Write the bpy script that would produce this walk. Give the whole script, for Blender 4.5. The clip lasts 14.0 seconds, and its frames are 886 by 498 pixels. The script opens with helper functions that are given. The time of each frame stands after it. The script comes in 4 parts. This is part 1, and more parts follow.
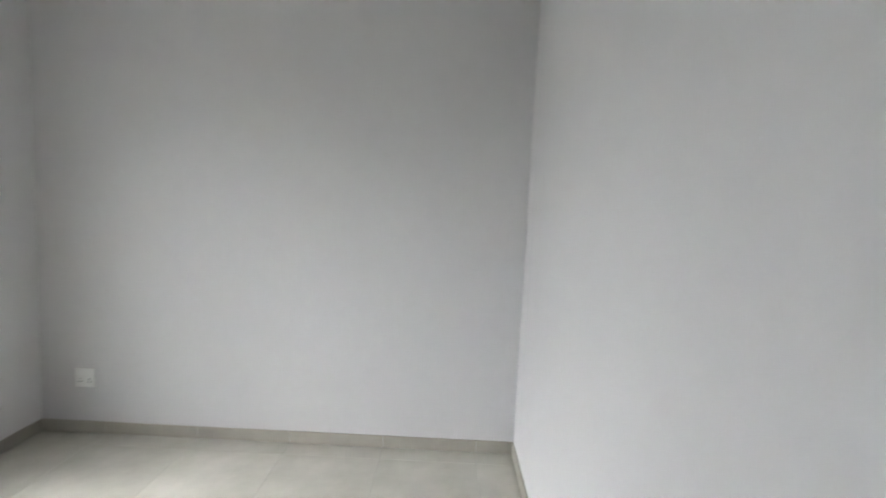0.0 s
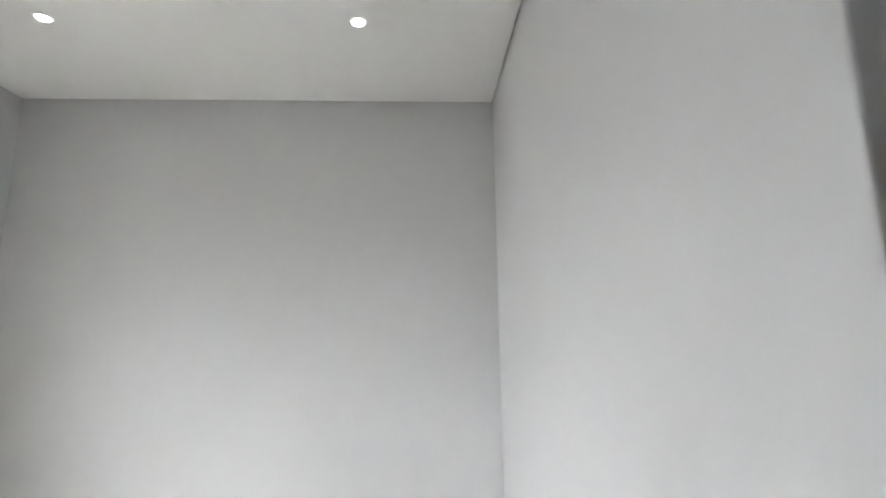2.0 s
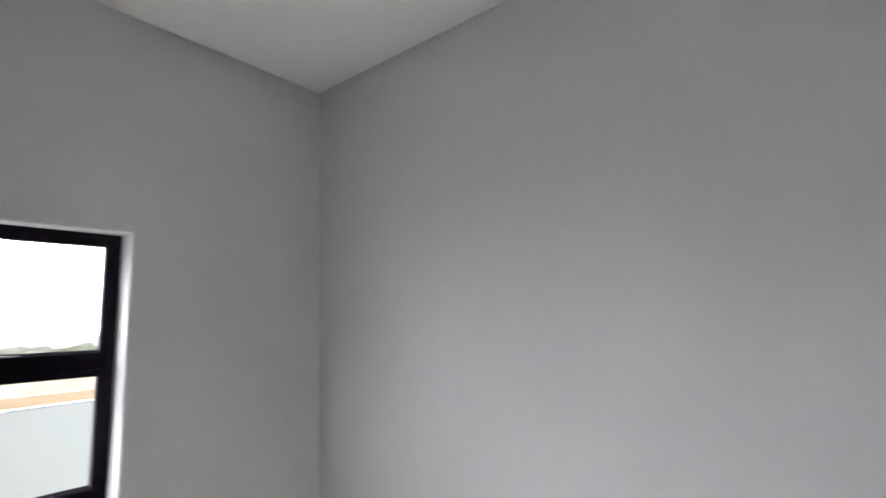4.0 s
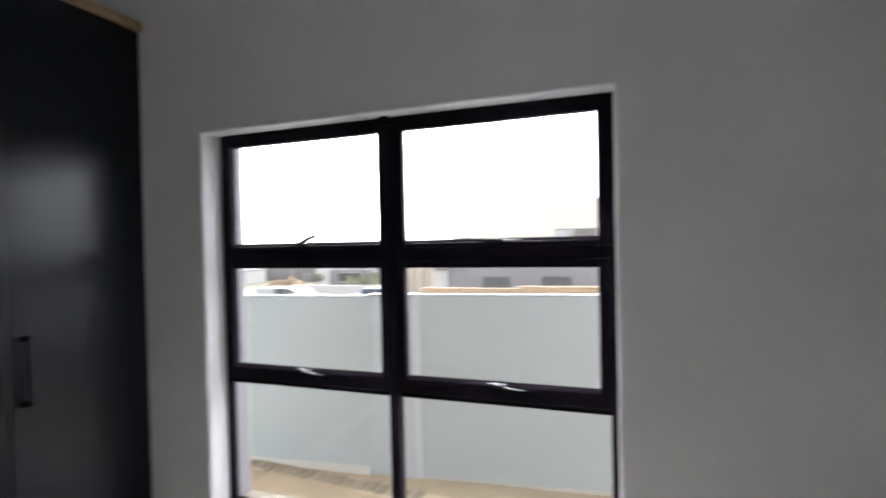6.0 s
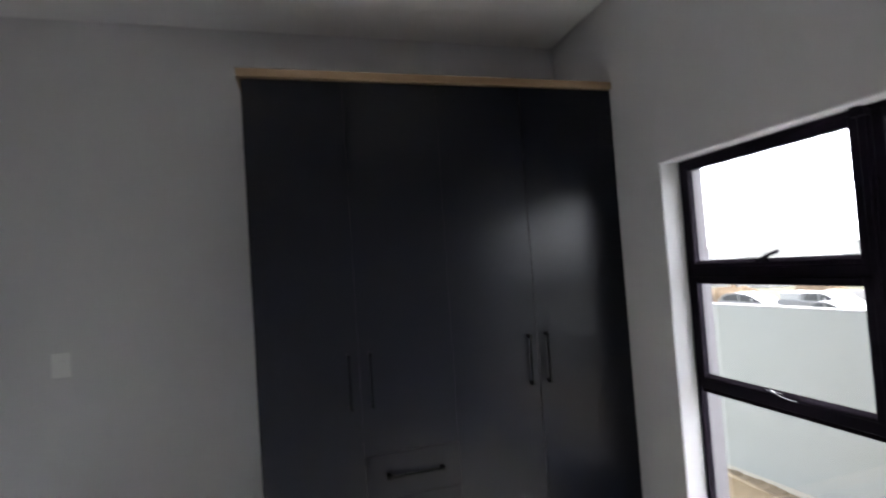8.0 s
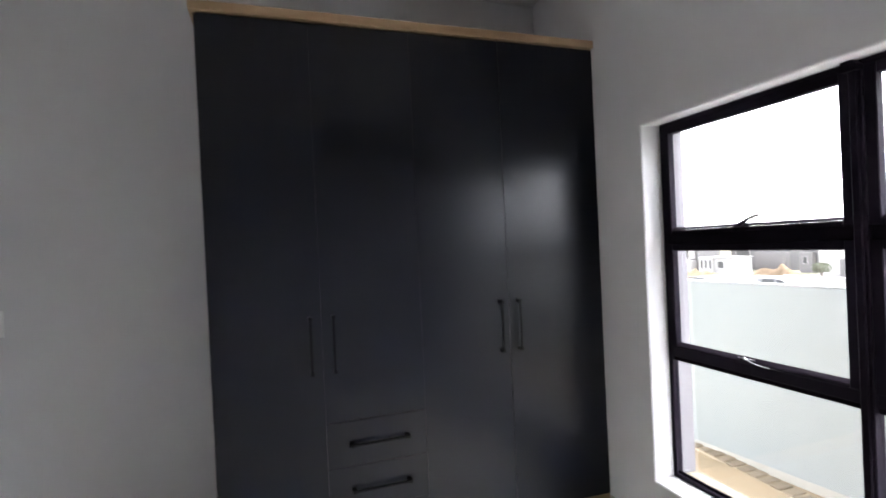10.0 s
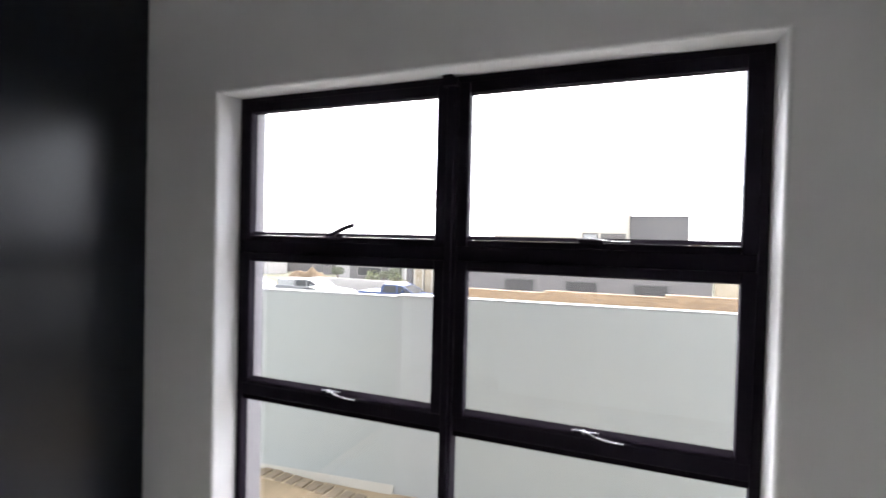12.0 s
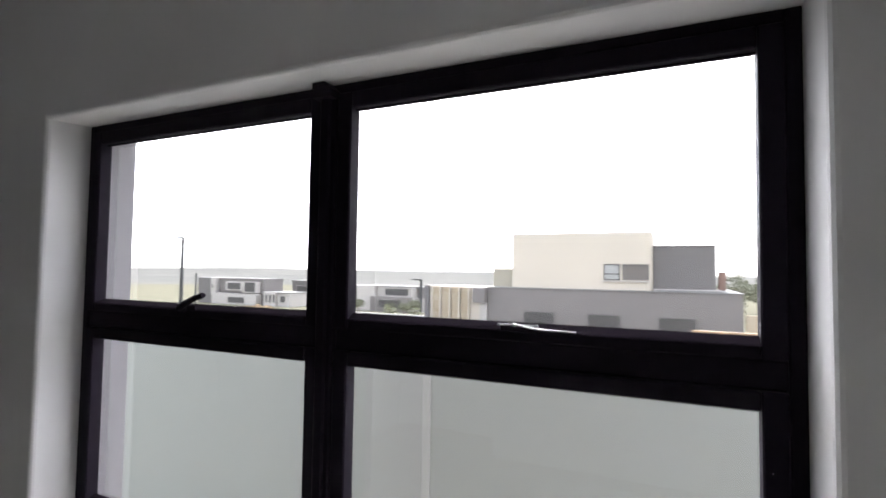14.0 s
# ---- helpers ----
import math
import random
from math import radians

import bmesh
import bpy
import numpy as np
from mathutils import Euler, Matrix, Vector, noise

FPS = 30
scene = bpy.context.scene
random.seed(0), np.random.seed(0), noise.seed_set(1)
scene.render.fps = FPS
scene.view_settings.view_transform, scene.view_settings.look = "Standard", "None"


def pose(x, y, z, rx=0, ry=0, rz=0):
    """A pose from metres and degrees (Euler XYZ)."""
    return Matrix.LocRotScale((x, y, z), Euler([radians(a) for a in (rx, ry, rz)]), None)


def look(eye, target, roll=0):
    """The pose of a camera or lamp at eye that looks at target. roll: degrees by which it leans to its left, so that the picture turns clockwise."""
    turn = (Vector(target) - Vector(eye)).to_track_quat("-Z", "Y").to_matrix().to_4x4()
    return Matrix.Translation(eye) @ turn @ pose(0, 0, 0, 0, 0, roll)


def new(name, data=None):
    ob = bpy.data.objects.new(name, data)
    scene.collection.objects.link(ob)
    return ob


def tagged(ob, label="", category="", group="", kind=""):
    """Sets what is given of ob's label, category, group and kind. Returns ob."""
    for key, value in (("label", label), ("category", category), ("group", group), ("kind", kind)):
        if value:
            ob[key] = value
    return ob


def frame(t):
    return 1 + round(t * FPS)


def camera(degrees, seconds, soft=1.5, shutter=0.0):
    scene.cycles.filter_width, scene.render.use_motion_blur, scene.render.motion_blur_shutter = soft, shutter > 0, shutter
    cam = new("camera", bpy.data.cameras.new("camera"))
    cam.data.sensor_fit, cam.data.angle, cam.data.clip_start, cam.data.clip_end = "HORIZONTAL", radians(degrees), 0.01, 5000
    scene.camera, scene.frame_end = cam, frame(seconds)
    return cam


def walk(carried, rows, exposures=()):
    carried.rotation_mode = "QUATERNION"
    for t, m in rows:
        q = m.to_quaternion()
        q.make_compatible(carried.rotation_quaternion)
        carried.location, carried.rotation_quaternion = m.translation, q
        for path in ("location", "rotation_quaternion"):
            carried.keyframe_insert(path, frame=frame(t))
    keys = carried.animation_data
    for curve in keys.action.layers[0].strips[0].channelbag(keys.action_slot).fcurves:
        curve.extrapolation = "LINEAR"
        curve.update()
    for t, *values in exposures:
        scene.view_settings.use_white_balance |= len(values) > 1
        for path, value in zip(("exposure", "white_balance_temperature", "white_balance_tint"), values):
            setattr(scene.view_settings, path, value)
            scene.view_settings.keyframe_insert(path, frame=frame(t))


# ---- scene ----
# ---------- camera ----------
cam = camera(83.4, 14.0, soft=1.6, shutter=0.5)
PATH = [
    (0.0, pose(-1.129, -0.414, 1.597, 84.50, -2.55, -89.09)),
    (0.4, pose(-1.137, -0.395, 1.606, 86.15, -2.35, -95.39)),
    (0.8, pose(-1.170, -0.401, 1.625, 90.02, -1.60, -96.84)),
    (1.0, pose(-1.198, -0.411, 1.633, 93.24, -1.11, -96.25)),
    (1.5, pose(-1.224, -0.420, 1.638, 99.18, -0.50, -94.75)),
    (2.0, pose(-1.163, -0.424, 1.602, 99.85, 0.55, -92.11)),
    (2.2, pose(-1.118, -0.424, 1.594, 99.68, 1.36, -90.28)),
    (4.3, look((0.144, -0.24, 1.646), (1.516, 1.192, 1.902), -2.2)),
    (4.5, look((0.19, -0.135, 1.642), (1.436, 1.413, 1.867), -2.5)),
    (5.0, look((0.499, 0.075, 1.604), (1.38, 1.865, 1.747), -1.5)),
    (5.5, look((0.776, 0.199, 1.591), (0.85, 2.197, 1.648), -0.2)),
    (6.0, look((0.91, 0.381, 1.569), (0.243, 2.267, 1.539), -1.3)),
    (6.5, look((1.021, 0.546, 1.555), (-0.226, 2.108, 1.489), -2.3)),
    (7.0, look((1.176, 0.64, 1.538), (-0.457, 1.79, 1.438), -2.6)),
    (7.5, look((1.202, 0.541, 1.576), (-0.635, 1.329, 1.505), -4.0)),
    (8.0, look((1.253, 0.376, 1.637), (-0.67, 0.921, 1.709), -4.0)),
    (8.2, look((1.297, 0.369, 1.644), (-0.642, 0.842, 1.766), -3.9)),
    (10.3, look((1.037, 0.441, 1.513), (-0.816, 1.189, 1.423), -1.7)),
    (10.5, look((0.961, 0.482, 1.493), (-0.801, 1.423, 1.404), -0.2)),
    (11.0, look((0.716, 0.486, 1.473), (-0.63, 1.964, 1.412), 0.5)),
    (11.5, look((0.587, 0.551, 1.505), (-0.397, 2.29, 1.419), 0.9)),
    (12.0, look((0.589, 0.763, 1.562), (-0.153, 2.62, 1.526), 1.4)),
    (12.5, look((0.596, 0.912, 1.602), (-0.067, 2.798, 1.551), 0.7)),
    (13.0, look((0.571, 1.063, 1.638), (-0.05, 2.964, 1.638), 0.6)),
    (13.5, look((0.603, 1.234, 1.642), (-0.055, 3.122, 1.696), 0.6)),
    (14.0, look((0.707, 1.374, 1.676), (-0.119, 3.193, 1.762), 0.8)),
]
EXPOSURE = [
    (0.0, 4.5, 6380, 9), (0.5, 4.66, 6380, 9), (1.5, 4.86, 6380, 9), (2.2, 4.9, 6380, 9), (4.5, 4.1, 6230, 12), (5.0, 3.85, 6230, 12), (5.5, 3.68, 6230, 12), (6.5, 3.88, 6300, 12), (7.0, 3.93, 6300, 12), (7.5, 3.8, 6250, 12), (8.2, 4.0, 6250, 12),
    (10.5, 4.52, 6300, 13), (11.0, 4.17, 6330, 13), (11.5, 4.05, 6350, 13), (12.0, 3.86, 6350, 13), (12.5, 3.68, 6350, 13), (13.0, 3.55, 6350, 13), (14.0, 3.35, 6350, 13)]
walk(cam, PATH, EXPOSURE)

LAMP_WATTS = 0.06
# ---------- world, sun ----------
world = bpy.data.worlds.new("overcast_sky")
scene.world = world
world.use_nodes = True
wn = world.node_tree.nodes
sky = wn.new("ShaderNodeTexSky")
sky.sky_type, sky.sun_disc = "NISHITA", False
sky.sun_elevation, sky.sun_rotation = radians(52), radians(-15)
sky.air_density, sky.dust_density, sky.ozone_density = 0.5, 2.2, 0.6
wn["Background"].inputs[1].default_value = 0.15
cloud = wn.new("ShaderNodeHueSaturation")      # a veil of cloud takes the blue out of the sky
cloud.inputs["Saturation"].default_value = 0.25
world.node_tree.links.new(sky.outputs[0], cloud.inputs["Color"])
world.node_tree.links.new(cloud.outputs[0], wn["Background"].inputs[0])

sun_data = bpy.data.lights.new("sun", "SUN")
sun_data.energy, sun_data.angle, sun_data.color = 0.35, radians(60), (1.0, 0.985, 0.97)
sun = new("sun", sun_data)
sun.matrix_world = look((-8.0, 29.7, 39.4), (0, 0, 0))


# the downlights' own light
for ly in (-0.102, 1.413):
    spot = bpy.data.lights.new("downlight_beam", "SPOT")
    spot.energy, spot.spot_size, spot.spot_blend, spot.shadow_soft_size, spot.color = LAMP_WATTS, radians(110), 1.0, 0.03, (1.0, 0.95, 0.88)
    new("downlight_beam", spot).matrix_world = look((1.081, ly, 3.12), (1.081, ly, 0))


# ---------- materials ----------
def nodes_of(name):
    m = bpy.data.materials.new(name)
    m.use_nodes = True
    t = m.node_tree
    return m, t, t.nodes["Principled BSDF"]


def surface(name, colour, rough=0.6, metal=0.0, vary=0.06, scale=3.0, grain=60.0, bump=0.05, stretch=(1, 1, 1), second=None, spec=0.5, rough_vary=0.08, piece=0.0):
    """Paint, plaster, metal or stone: two scales of variation in colour, roughness and relief."""
    m, t, b = nodes_of(name)
    n, l = t.nodes, t.links
    co = n.new("ShaderNodeTexCoord")
    mp = n.new("ShaderNodeMapping")
    mp.inputs["Scale"].default_value = stretch
    l.new(co.outputs["Object"], mp.inputs[0])
    big, fine = n.new("ShaderNodeTexNoise"), n.new("ShaderNodeTexNoise")
    big.inputs["Scale"].default_value, big.inputs["Detail"].default_value = scale, 6
    fine.inputs["Scale"].default_value, fine.inputs["Detail"].default_value = grain, 4
    l.new(mp.outputs[0], big.inputs["Vector"])
    l.new(mp.outputs[0], fine.inputs["Vector"])
    mix = n.new("ShaderNodeMix")
    mix.data_type = "FLOAT"
    mix.inputs[0].default_value = 0.35
    l.new(big.outputs[0], mix.inputs[2])
    l.new(fine.outputs[0], mix.inputs[3])
    ramp = n.new("ShaderNodeMix")
    ramp.data_type = "RGBA"
    other = second or tuple(c * (1 - 3 * vary) for c in colour)
    light = tuple(min(1, c * (1 + 1.2 * vary)) for c in colour)
    ramp.inputs[6].default_value, ramp.inputs[7].default_value = (*other, 1), (*light, 1)
    rng = n.new("ShaderNodeMapRange")
    rng.inputs[1].default_value, rng.inputs[2].default_value = 0.25, 0.7
    l.new(mix.outputs[0], rng.inputs[0])
    l.new(rng.outputs[0], ramp.inputs[0])
    out = ramp.outputs[2]
    if piece:
        info = n.new("ShaderNodeObjectInfo")
        hsv = n.new("ShaderNodeHueSaturation")
        val = n.new("ShaderNodeMapRange")
        val.inputs[3].default_value, val.inputs[4].default_value = 1 - piece, 1 + piece
        l.new(info.outputs["Random"], val.inputs[0])
        l.new(val.outputs[0], hsv.inputs["Value"])
        l.new(out, hsv.inputs["Color"])
        out = hsv.outputs[0]
    l.new(out, b.inputs["Base Color"])
    b.inputs["Metallic"].default_value = metal
    b.inputs["Specular IOR Level"].default_value = spec
    rr = n.new("ShaderNodeMapRange")
    rr.inputs[3].default_value, rr.inputs[4].default_value = max(0.02, rough - rough_vary), min(1, rough + rough_vary)
    l.new(mix.outputs[0], rr.inputs[0])
    l.new(rr.outputs[0], b.inputs["Roughness"])
    if bump:
        bp = n.new("ShaderNodeBump")
        bp.inputs["Strength"].default_value, bp.inputs["Distance"].default_value = bump, 0.01
        l.new(mix.outputs[0], bp.inputs["Height"])
        l.new(bp.outputs[0], b.inputs["Normal"])
    return m


def glass_material(name):
    m, t, b = nodes_of(name)
    n, l = t.nodes, t.links
    b.inputs["Base Color"].default_value = (0.96, 0.98, 0.97, 1)
    b.inputs["Roughness"].default_value = 0.0
    b.inputs["IOR"].default_value = 1.45
    b.inputs["Transmission Weight"].default_value = 1.0
    return m


def glow_material(name, colour, strength):
    m, t, b = nodes_of(name)
    b.inputs["Emission Color"].default_value = (*colour, 1)
    b.inputs["Emission Strength"].default_value = strength
    return m


WALL = surface("grey_wall_paint", (0.615, 0.608, 0.615), 0.6, vary=0.012, scale=0.9, grain=12, bump=0.0)
CEIL = surface("white_ceiling_paint", (0.8, 0.79, 0.79), 0.8, vary=0.015, scale=1.0, grain=14, bump=0.003)
TILE = surface("porcelain_tile", (0.54, 0.525, 0.47), 0.24, vary=0.05, scale=2.2, grain=7, bump=0.004, second=(0.43, 0.41, 0.36), piece=0.012)
GROUT = surface("grout", (0.47, 0.45, 0.4), 0.9, vary=0.05, grain=200)
ALU = surface("black_aluminium", (0.014, 0.0105, 0.017), 0.6, metal=0.0, vary=0.1, scale=8, grain=300, bump=0.01, spec=0.05)
RUBBER = surface("black_gasket", (0.008, 0.0065, 0.009), 0.8, vary=0.1, grain=100, spec=0.0)
CHROME = surface("brushed_aluminium", (0.34, 0.34, 0.35), 0.42, metal=1.0, vary=0.03, grain=200, bump=0.01)
GLASS = glass_material("window_glass")
DARK = surface("charcoal_satin_board", (0.0022, 0.003, 0.0062), 0.29, vary=0.05, scale=1.2, grain=90, bump=0.0, rough_vary=0.01, spec=0.36)
DARK.node_tree.nodes["Principled BSDF"].inputs["Specular Tint"].default_value = (1.0, 0.975, 0.975, 1)
DARKIN = surface("dark_board_edge", (0.003, 0.003, 0.004), 0.8, vary=0.08, spec=0.05)
HANDLE = surface("dark_handle_metal", (0.005, 0.005, 0.006), 0.6, spec=0.12, metal=0.0, vary=0.1, grain=200)
HANDLE_FOOT = surface("black_handle_feet", (0.002, 0.002, 0.002), 0.6, metal=0.0, vary=0.1, grain=200, spec=0.15)
OAK = surface("oak_board", (0.34, 0.23, 0.135), 0.5, vary=0.1, scale=4, grain=40, stretch=(6, 0.6, 8), second=(0.25, 0.16, 0.085), bump=0.03)
PLATE = surface("white_plastic_plate", (0.78, 0.78, 0.77), 0.35, vary=0.01, grain=50, bump=0.0)
PLASTER = surface("white_wall_plaster", (0.27, 0.284, 0.266), 0.85, vary=0.025, scale=0.8, grain=9, bump=0.006)
OUTER = surface("grey_outer_paint", (0.2, 0.188, 0.2), 0.8, vary=0.03, scale=1.5, grain=30, bump=0.02)
DUSTY = surface("dusty_cement_sill", (0.11, 0.098, 0.076), 0.95, vary=0.1, scale=5, grain=60, bump=0.1, spec=0.1)
# wall plaster made lighter: the light on the pier's east edge, put into colour
PLASTER_LIT_EDGE = surface("lit_edge_plaster", (0.338, 0.34, 0.325), 0.8, vary=0.03, scale=1.5, grain=60, bump=0.04)
PLASTER_PIER = surface("smooth_pier_plaster", (0.277, 0.287, 0.272), 0.8, vary=0.025, scale=1.5, grain=12, bump=0.006)
PLASTER_CAP = surface("white_cap_plaster", (0.3, 0.3, 0.288), 0.85, vary=0.03, scale=2, grain=60, bump=0.1)
PLASTER_FOOT = surface("sandy_plaster_foot", (0.3, 0.275, 0.225), 0.9, vary=0.06, scale=3, grain=30, bump=0.1, second=(0.27, 0.25, 0.21))
SAND = surface("building_sand", (0.265, 0.202, 0.124), 0.95, vary=0.12, scale=2.5, grain=22, bump=0.9, second=(0.165, 0.128, 0.08), spec=0.1)
EARTH = surface("dry_earth", (0.14, 0.132, 0.1), 0.95, vary=0.12, scale=0.25, grain=4, bump=0.5, second=(0.1, 0.097, 0.072), spec=0.0)
BRICK = surface("clay_brick", (0.32, 0.212, 0.125), 0.9, vary=0.12, scale=6, grain=40, bump=0.3, second=(0.2, 0.128, 0.074), piece=0.2)
MORTAR = surface("mortar", (0.3, 0.235, 0.165), 0.95, vary=0.08, grain=60, bump=0.2)
LAMPGLOW = glow_material("lamp_glow", (1.0, 0.98, 0.95), 4.0)


# ---------- mesh helpers ----------
def bm_box(bm, lo, hi, bevel=0.0, seg=1):
    r = bmesh.ops.create_cube(bm, size=1.0)
    vs = r["verts"]
    c, s = [(a + b) / 2 for a, b in zip(lo, hi)], [b - a for a, b in zip(lo, hi)]
    for v in vs:
        v.co = Vector([v.co[i] * s[i] + c[i] for i in range(3)])
    if bevel:
        es = {e for v in vs for e in v.link_edges}
        bmesh.ops.bevel(bm, geom=list(es), offset=bevel, segments=seg, profile=0.5, affect="EDGES")
    return vs


def bm_tube(bm, points, radius, seg=8, taper=1.0):
    """A round bar along points."""
    rings = []
    pts = [Vector(p) for p in points]
    for i, p in enumerate(pts):
        d = (pts[min(i + 1, len(pts) - 1)] - pts[max(i - 1, 0)]).normalized()
        a = d.orthogonal().normalized() if not rings else (rings[-1][1] - d * rings[-1][1].dot(d)).normalized()
        b = d.cross(a)
        r = radius * (1 + (taper - 1) * i / max(1, len(pts) - 1))
        rings.append(([bm.verts.new(p + r * (math.cos(k * math.tau / seg) * a + math.sin(k * math.tau / seg) * b)) for k in range(seg)], a))
    for (r0, _), (r1, _) in zip(rings, rings[1:]):
        for k in range(seg):
            bm.faces.new((r0[k], r0[(k + 1) % seg], r1[(k + 1) % seg], r1[k]))
    bm.faces.new(list(reversed(rings[0][0])))
    bm.faces.new(rings[-1][0])


def bm_prism(bm, outline, axis, lo, hi):
    """An outline in the two other axes, pushed from lo to hi along axis."""
    def put(p, h):
        q = list(p)
        q.insert(axis, h)
        return bm.verts.new(q)
    a, b = [put(p, lo) for p in outline], [put(p, hi) for p in outline]
    n = len(outline)
    for i in range(n):
        bm.faces.new((a[i], a[(i + 1) % n], b[(i + 1) % n], b[i]))
    bm.faces.new(list(reversed(a)))
    bm.faces.new(b)
    bmesh.ops.recalc_face_normals(bm, faces=bm.faces)


def mesh_of(name, bm, material):
    bmesh.ops.recalc_face_normals(bm, faces=bm.faces)
    me = bpy.data.meshes.new(name)
    bm.to_mesh(me)
    bm.free()
    for m in material if isinstance(material, (list, tuple)) else [material]:
        me.materials.append(m)
    return me


def part(name, bm, material, parent=None, label=""):
    ob = new(name, mesh_of(name, bm, material))
    if parent is not None:
        ob.parent = parent
    if label:
        ob["label"] = label
    return ob


def box_part(name, lo, hi, material, parent=None, label="", bevel=0.0, seg=1):
    bm = bmesh.new()
    bm_box(bm, lo, hi, bevel, seg)
    return part(name, bm, material, parent, label)


def thing(name, at, label, category, group="", kind=""):
    ob = new(name)
    ob.location = at
    ob.empty_display_size = 0.1
    return tagged(ob, label, category, group, kind)


# ---------- plan ----------
N, E, S, W, C = 2.174, 1.94, -0.886, -1.88, 3.133      # inner faces of the walls, ceiling
NOOK_X, NOOK_Y = -0.686, -1.38                           # entrance nook: its east side and its south wall
OUT = 2.44                                               # outer face of the window wall
FX0, FX1, FZ0, FZ1, FY = -0.897, 0.899, 0.315, 2.1, 2.295      # window opening and the inner face of its frame


def wall_with_hole(name, x0, x1, y0, ym, y1, z0, z1, hx0, hx1, hz0, hz1, materials, bevel=0.012):
    """One solid wall with an opening through it, its inner plaster edges slightly rounded; painted differently outside ym."""
    bm = bmesh.new()

    def ring(y, pts):
        return [bm.verts.new((x, y, z)) for x, z in pts]
    o, h = [(x0, z0), (x1, z0), (x1, z1), (x0, z1)], [(hx0, hz0), (hx1, hz0), (hx1, hz1), (hx0, hz1)]
    lip = [(hx0 + 0.006, hz0), (hx1 + 0.002, hz0), (hx1 + 0.002, hz1 - 0.012), (hx0 + 0.006, hz1 - 0.012)]     # the plaster closes in slightly at the room side
    oi, oo, hi, hm, ho = ring(y0, o), ring(y1, o), ring(y0, lip), ring(ym, h), ring(y1, h)
    edges = []
    for k in range(4):
        j = (k + 1) % 4
        bm.faces.new((oi[k], oi[j], hi[j], hi[k]))
        bm.faces.new((oo[j], oo[k], ho[k], ho[j])).material_index = 1
        bm.faces.new((oi[j], oi[k], oo[k], oo[j]))
        bm.faces.new((hi[k], hi[j], hm[j], hm[k]))
        bm.faces.new((hm[k], hm[j], ho[j], ho[k])).material_index = 2 if k == 0 else 1
        edges += [bm.edges.get((hi[k], hi[j]))]
    bmesh.ops.bevel(bm, geom=edges, offset=bevel, segments=3, profile=0.5, affect="EDGES")
    return tagged(part(name, bm, materials), kind="structure")


T = 0.25
tagged(wall_with_hole("wall_north", W - T, E + T, N, FY + 0.03, OUT, -0.6, C + 0.6, FX0, FX1, FZ0, FZ1, [WALL, OUTER, DUSTY]), "light grey painted plaster wall with a window", "wall")
tagged(box_part("wall_east", (E, NOOK_Y - T, -0.3), (E + T, N, C + 0.6), WALL, bevel=0.0), "light grey painted plaster wall", "wall", kind="structure")
tagged(box_part("wall_south", (NOOK_X, NOOK_Y - T, -0.3), (E, S, C + 0.6), WALL, bevel=0.006, seg=2), "light grey painted plaster wall ending in a corner", "wall", kind="structure")
tagged(box_part("wall_nook", (W, NOOK_Y - T, -0.3), (NOOK_X, NOOK_Y, C + 0.6), WALL), "plain grey plaster wall of the entrance nook", "wall", kind="structure")
tagged(box_part("wall_west", (W - T, NOOK_Y - T, -0.3), (W, N, C + 0.6), WALL), "light grey painted plaster wall behind the wardrobe", "wall", kind="structure")

# ceiling: a board held 12 mm off the walls by a shadow gap, under a slab
bm = bmesh.new()
G = 0.012
bm_box(bm, (W + G, S + G, C), (E - G, N - G, C + 0.02))
bm_box(bm, (W + G, NOOK_Y + G, C), (NOOK_X - G, S + G, C + 0.02))
bm_box(bm, (W, NOOK_Y, C + 0.02), (E, N, C + 0.12))
tagged(part("ceiling", bm, CEIL), "smooth white ceiling with a thin shadow gap", "ceiling", kind="structure")

floor = tagged(box_part("floor", (W - 0.1, NOOK_Y - 0.1, -0.3), (E + 0.1, N + 0.1, -0.006), GROUT), "floor of large beige-grey porcelain tiles", "floor", kind="structure")


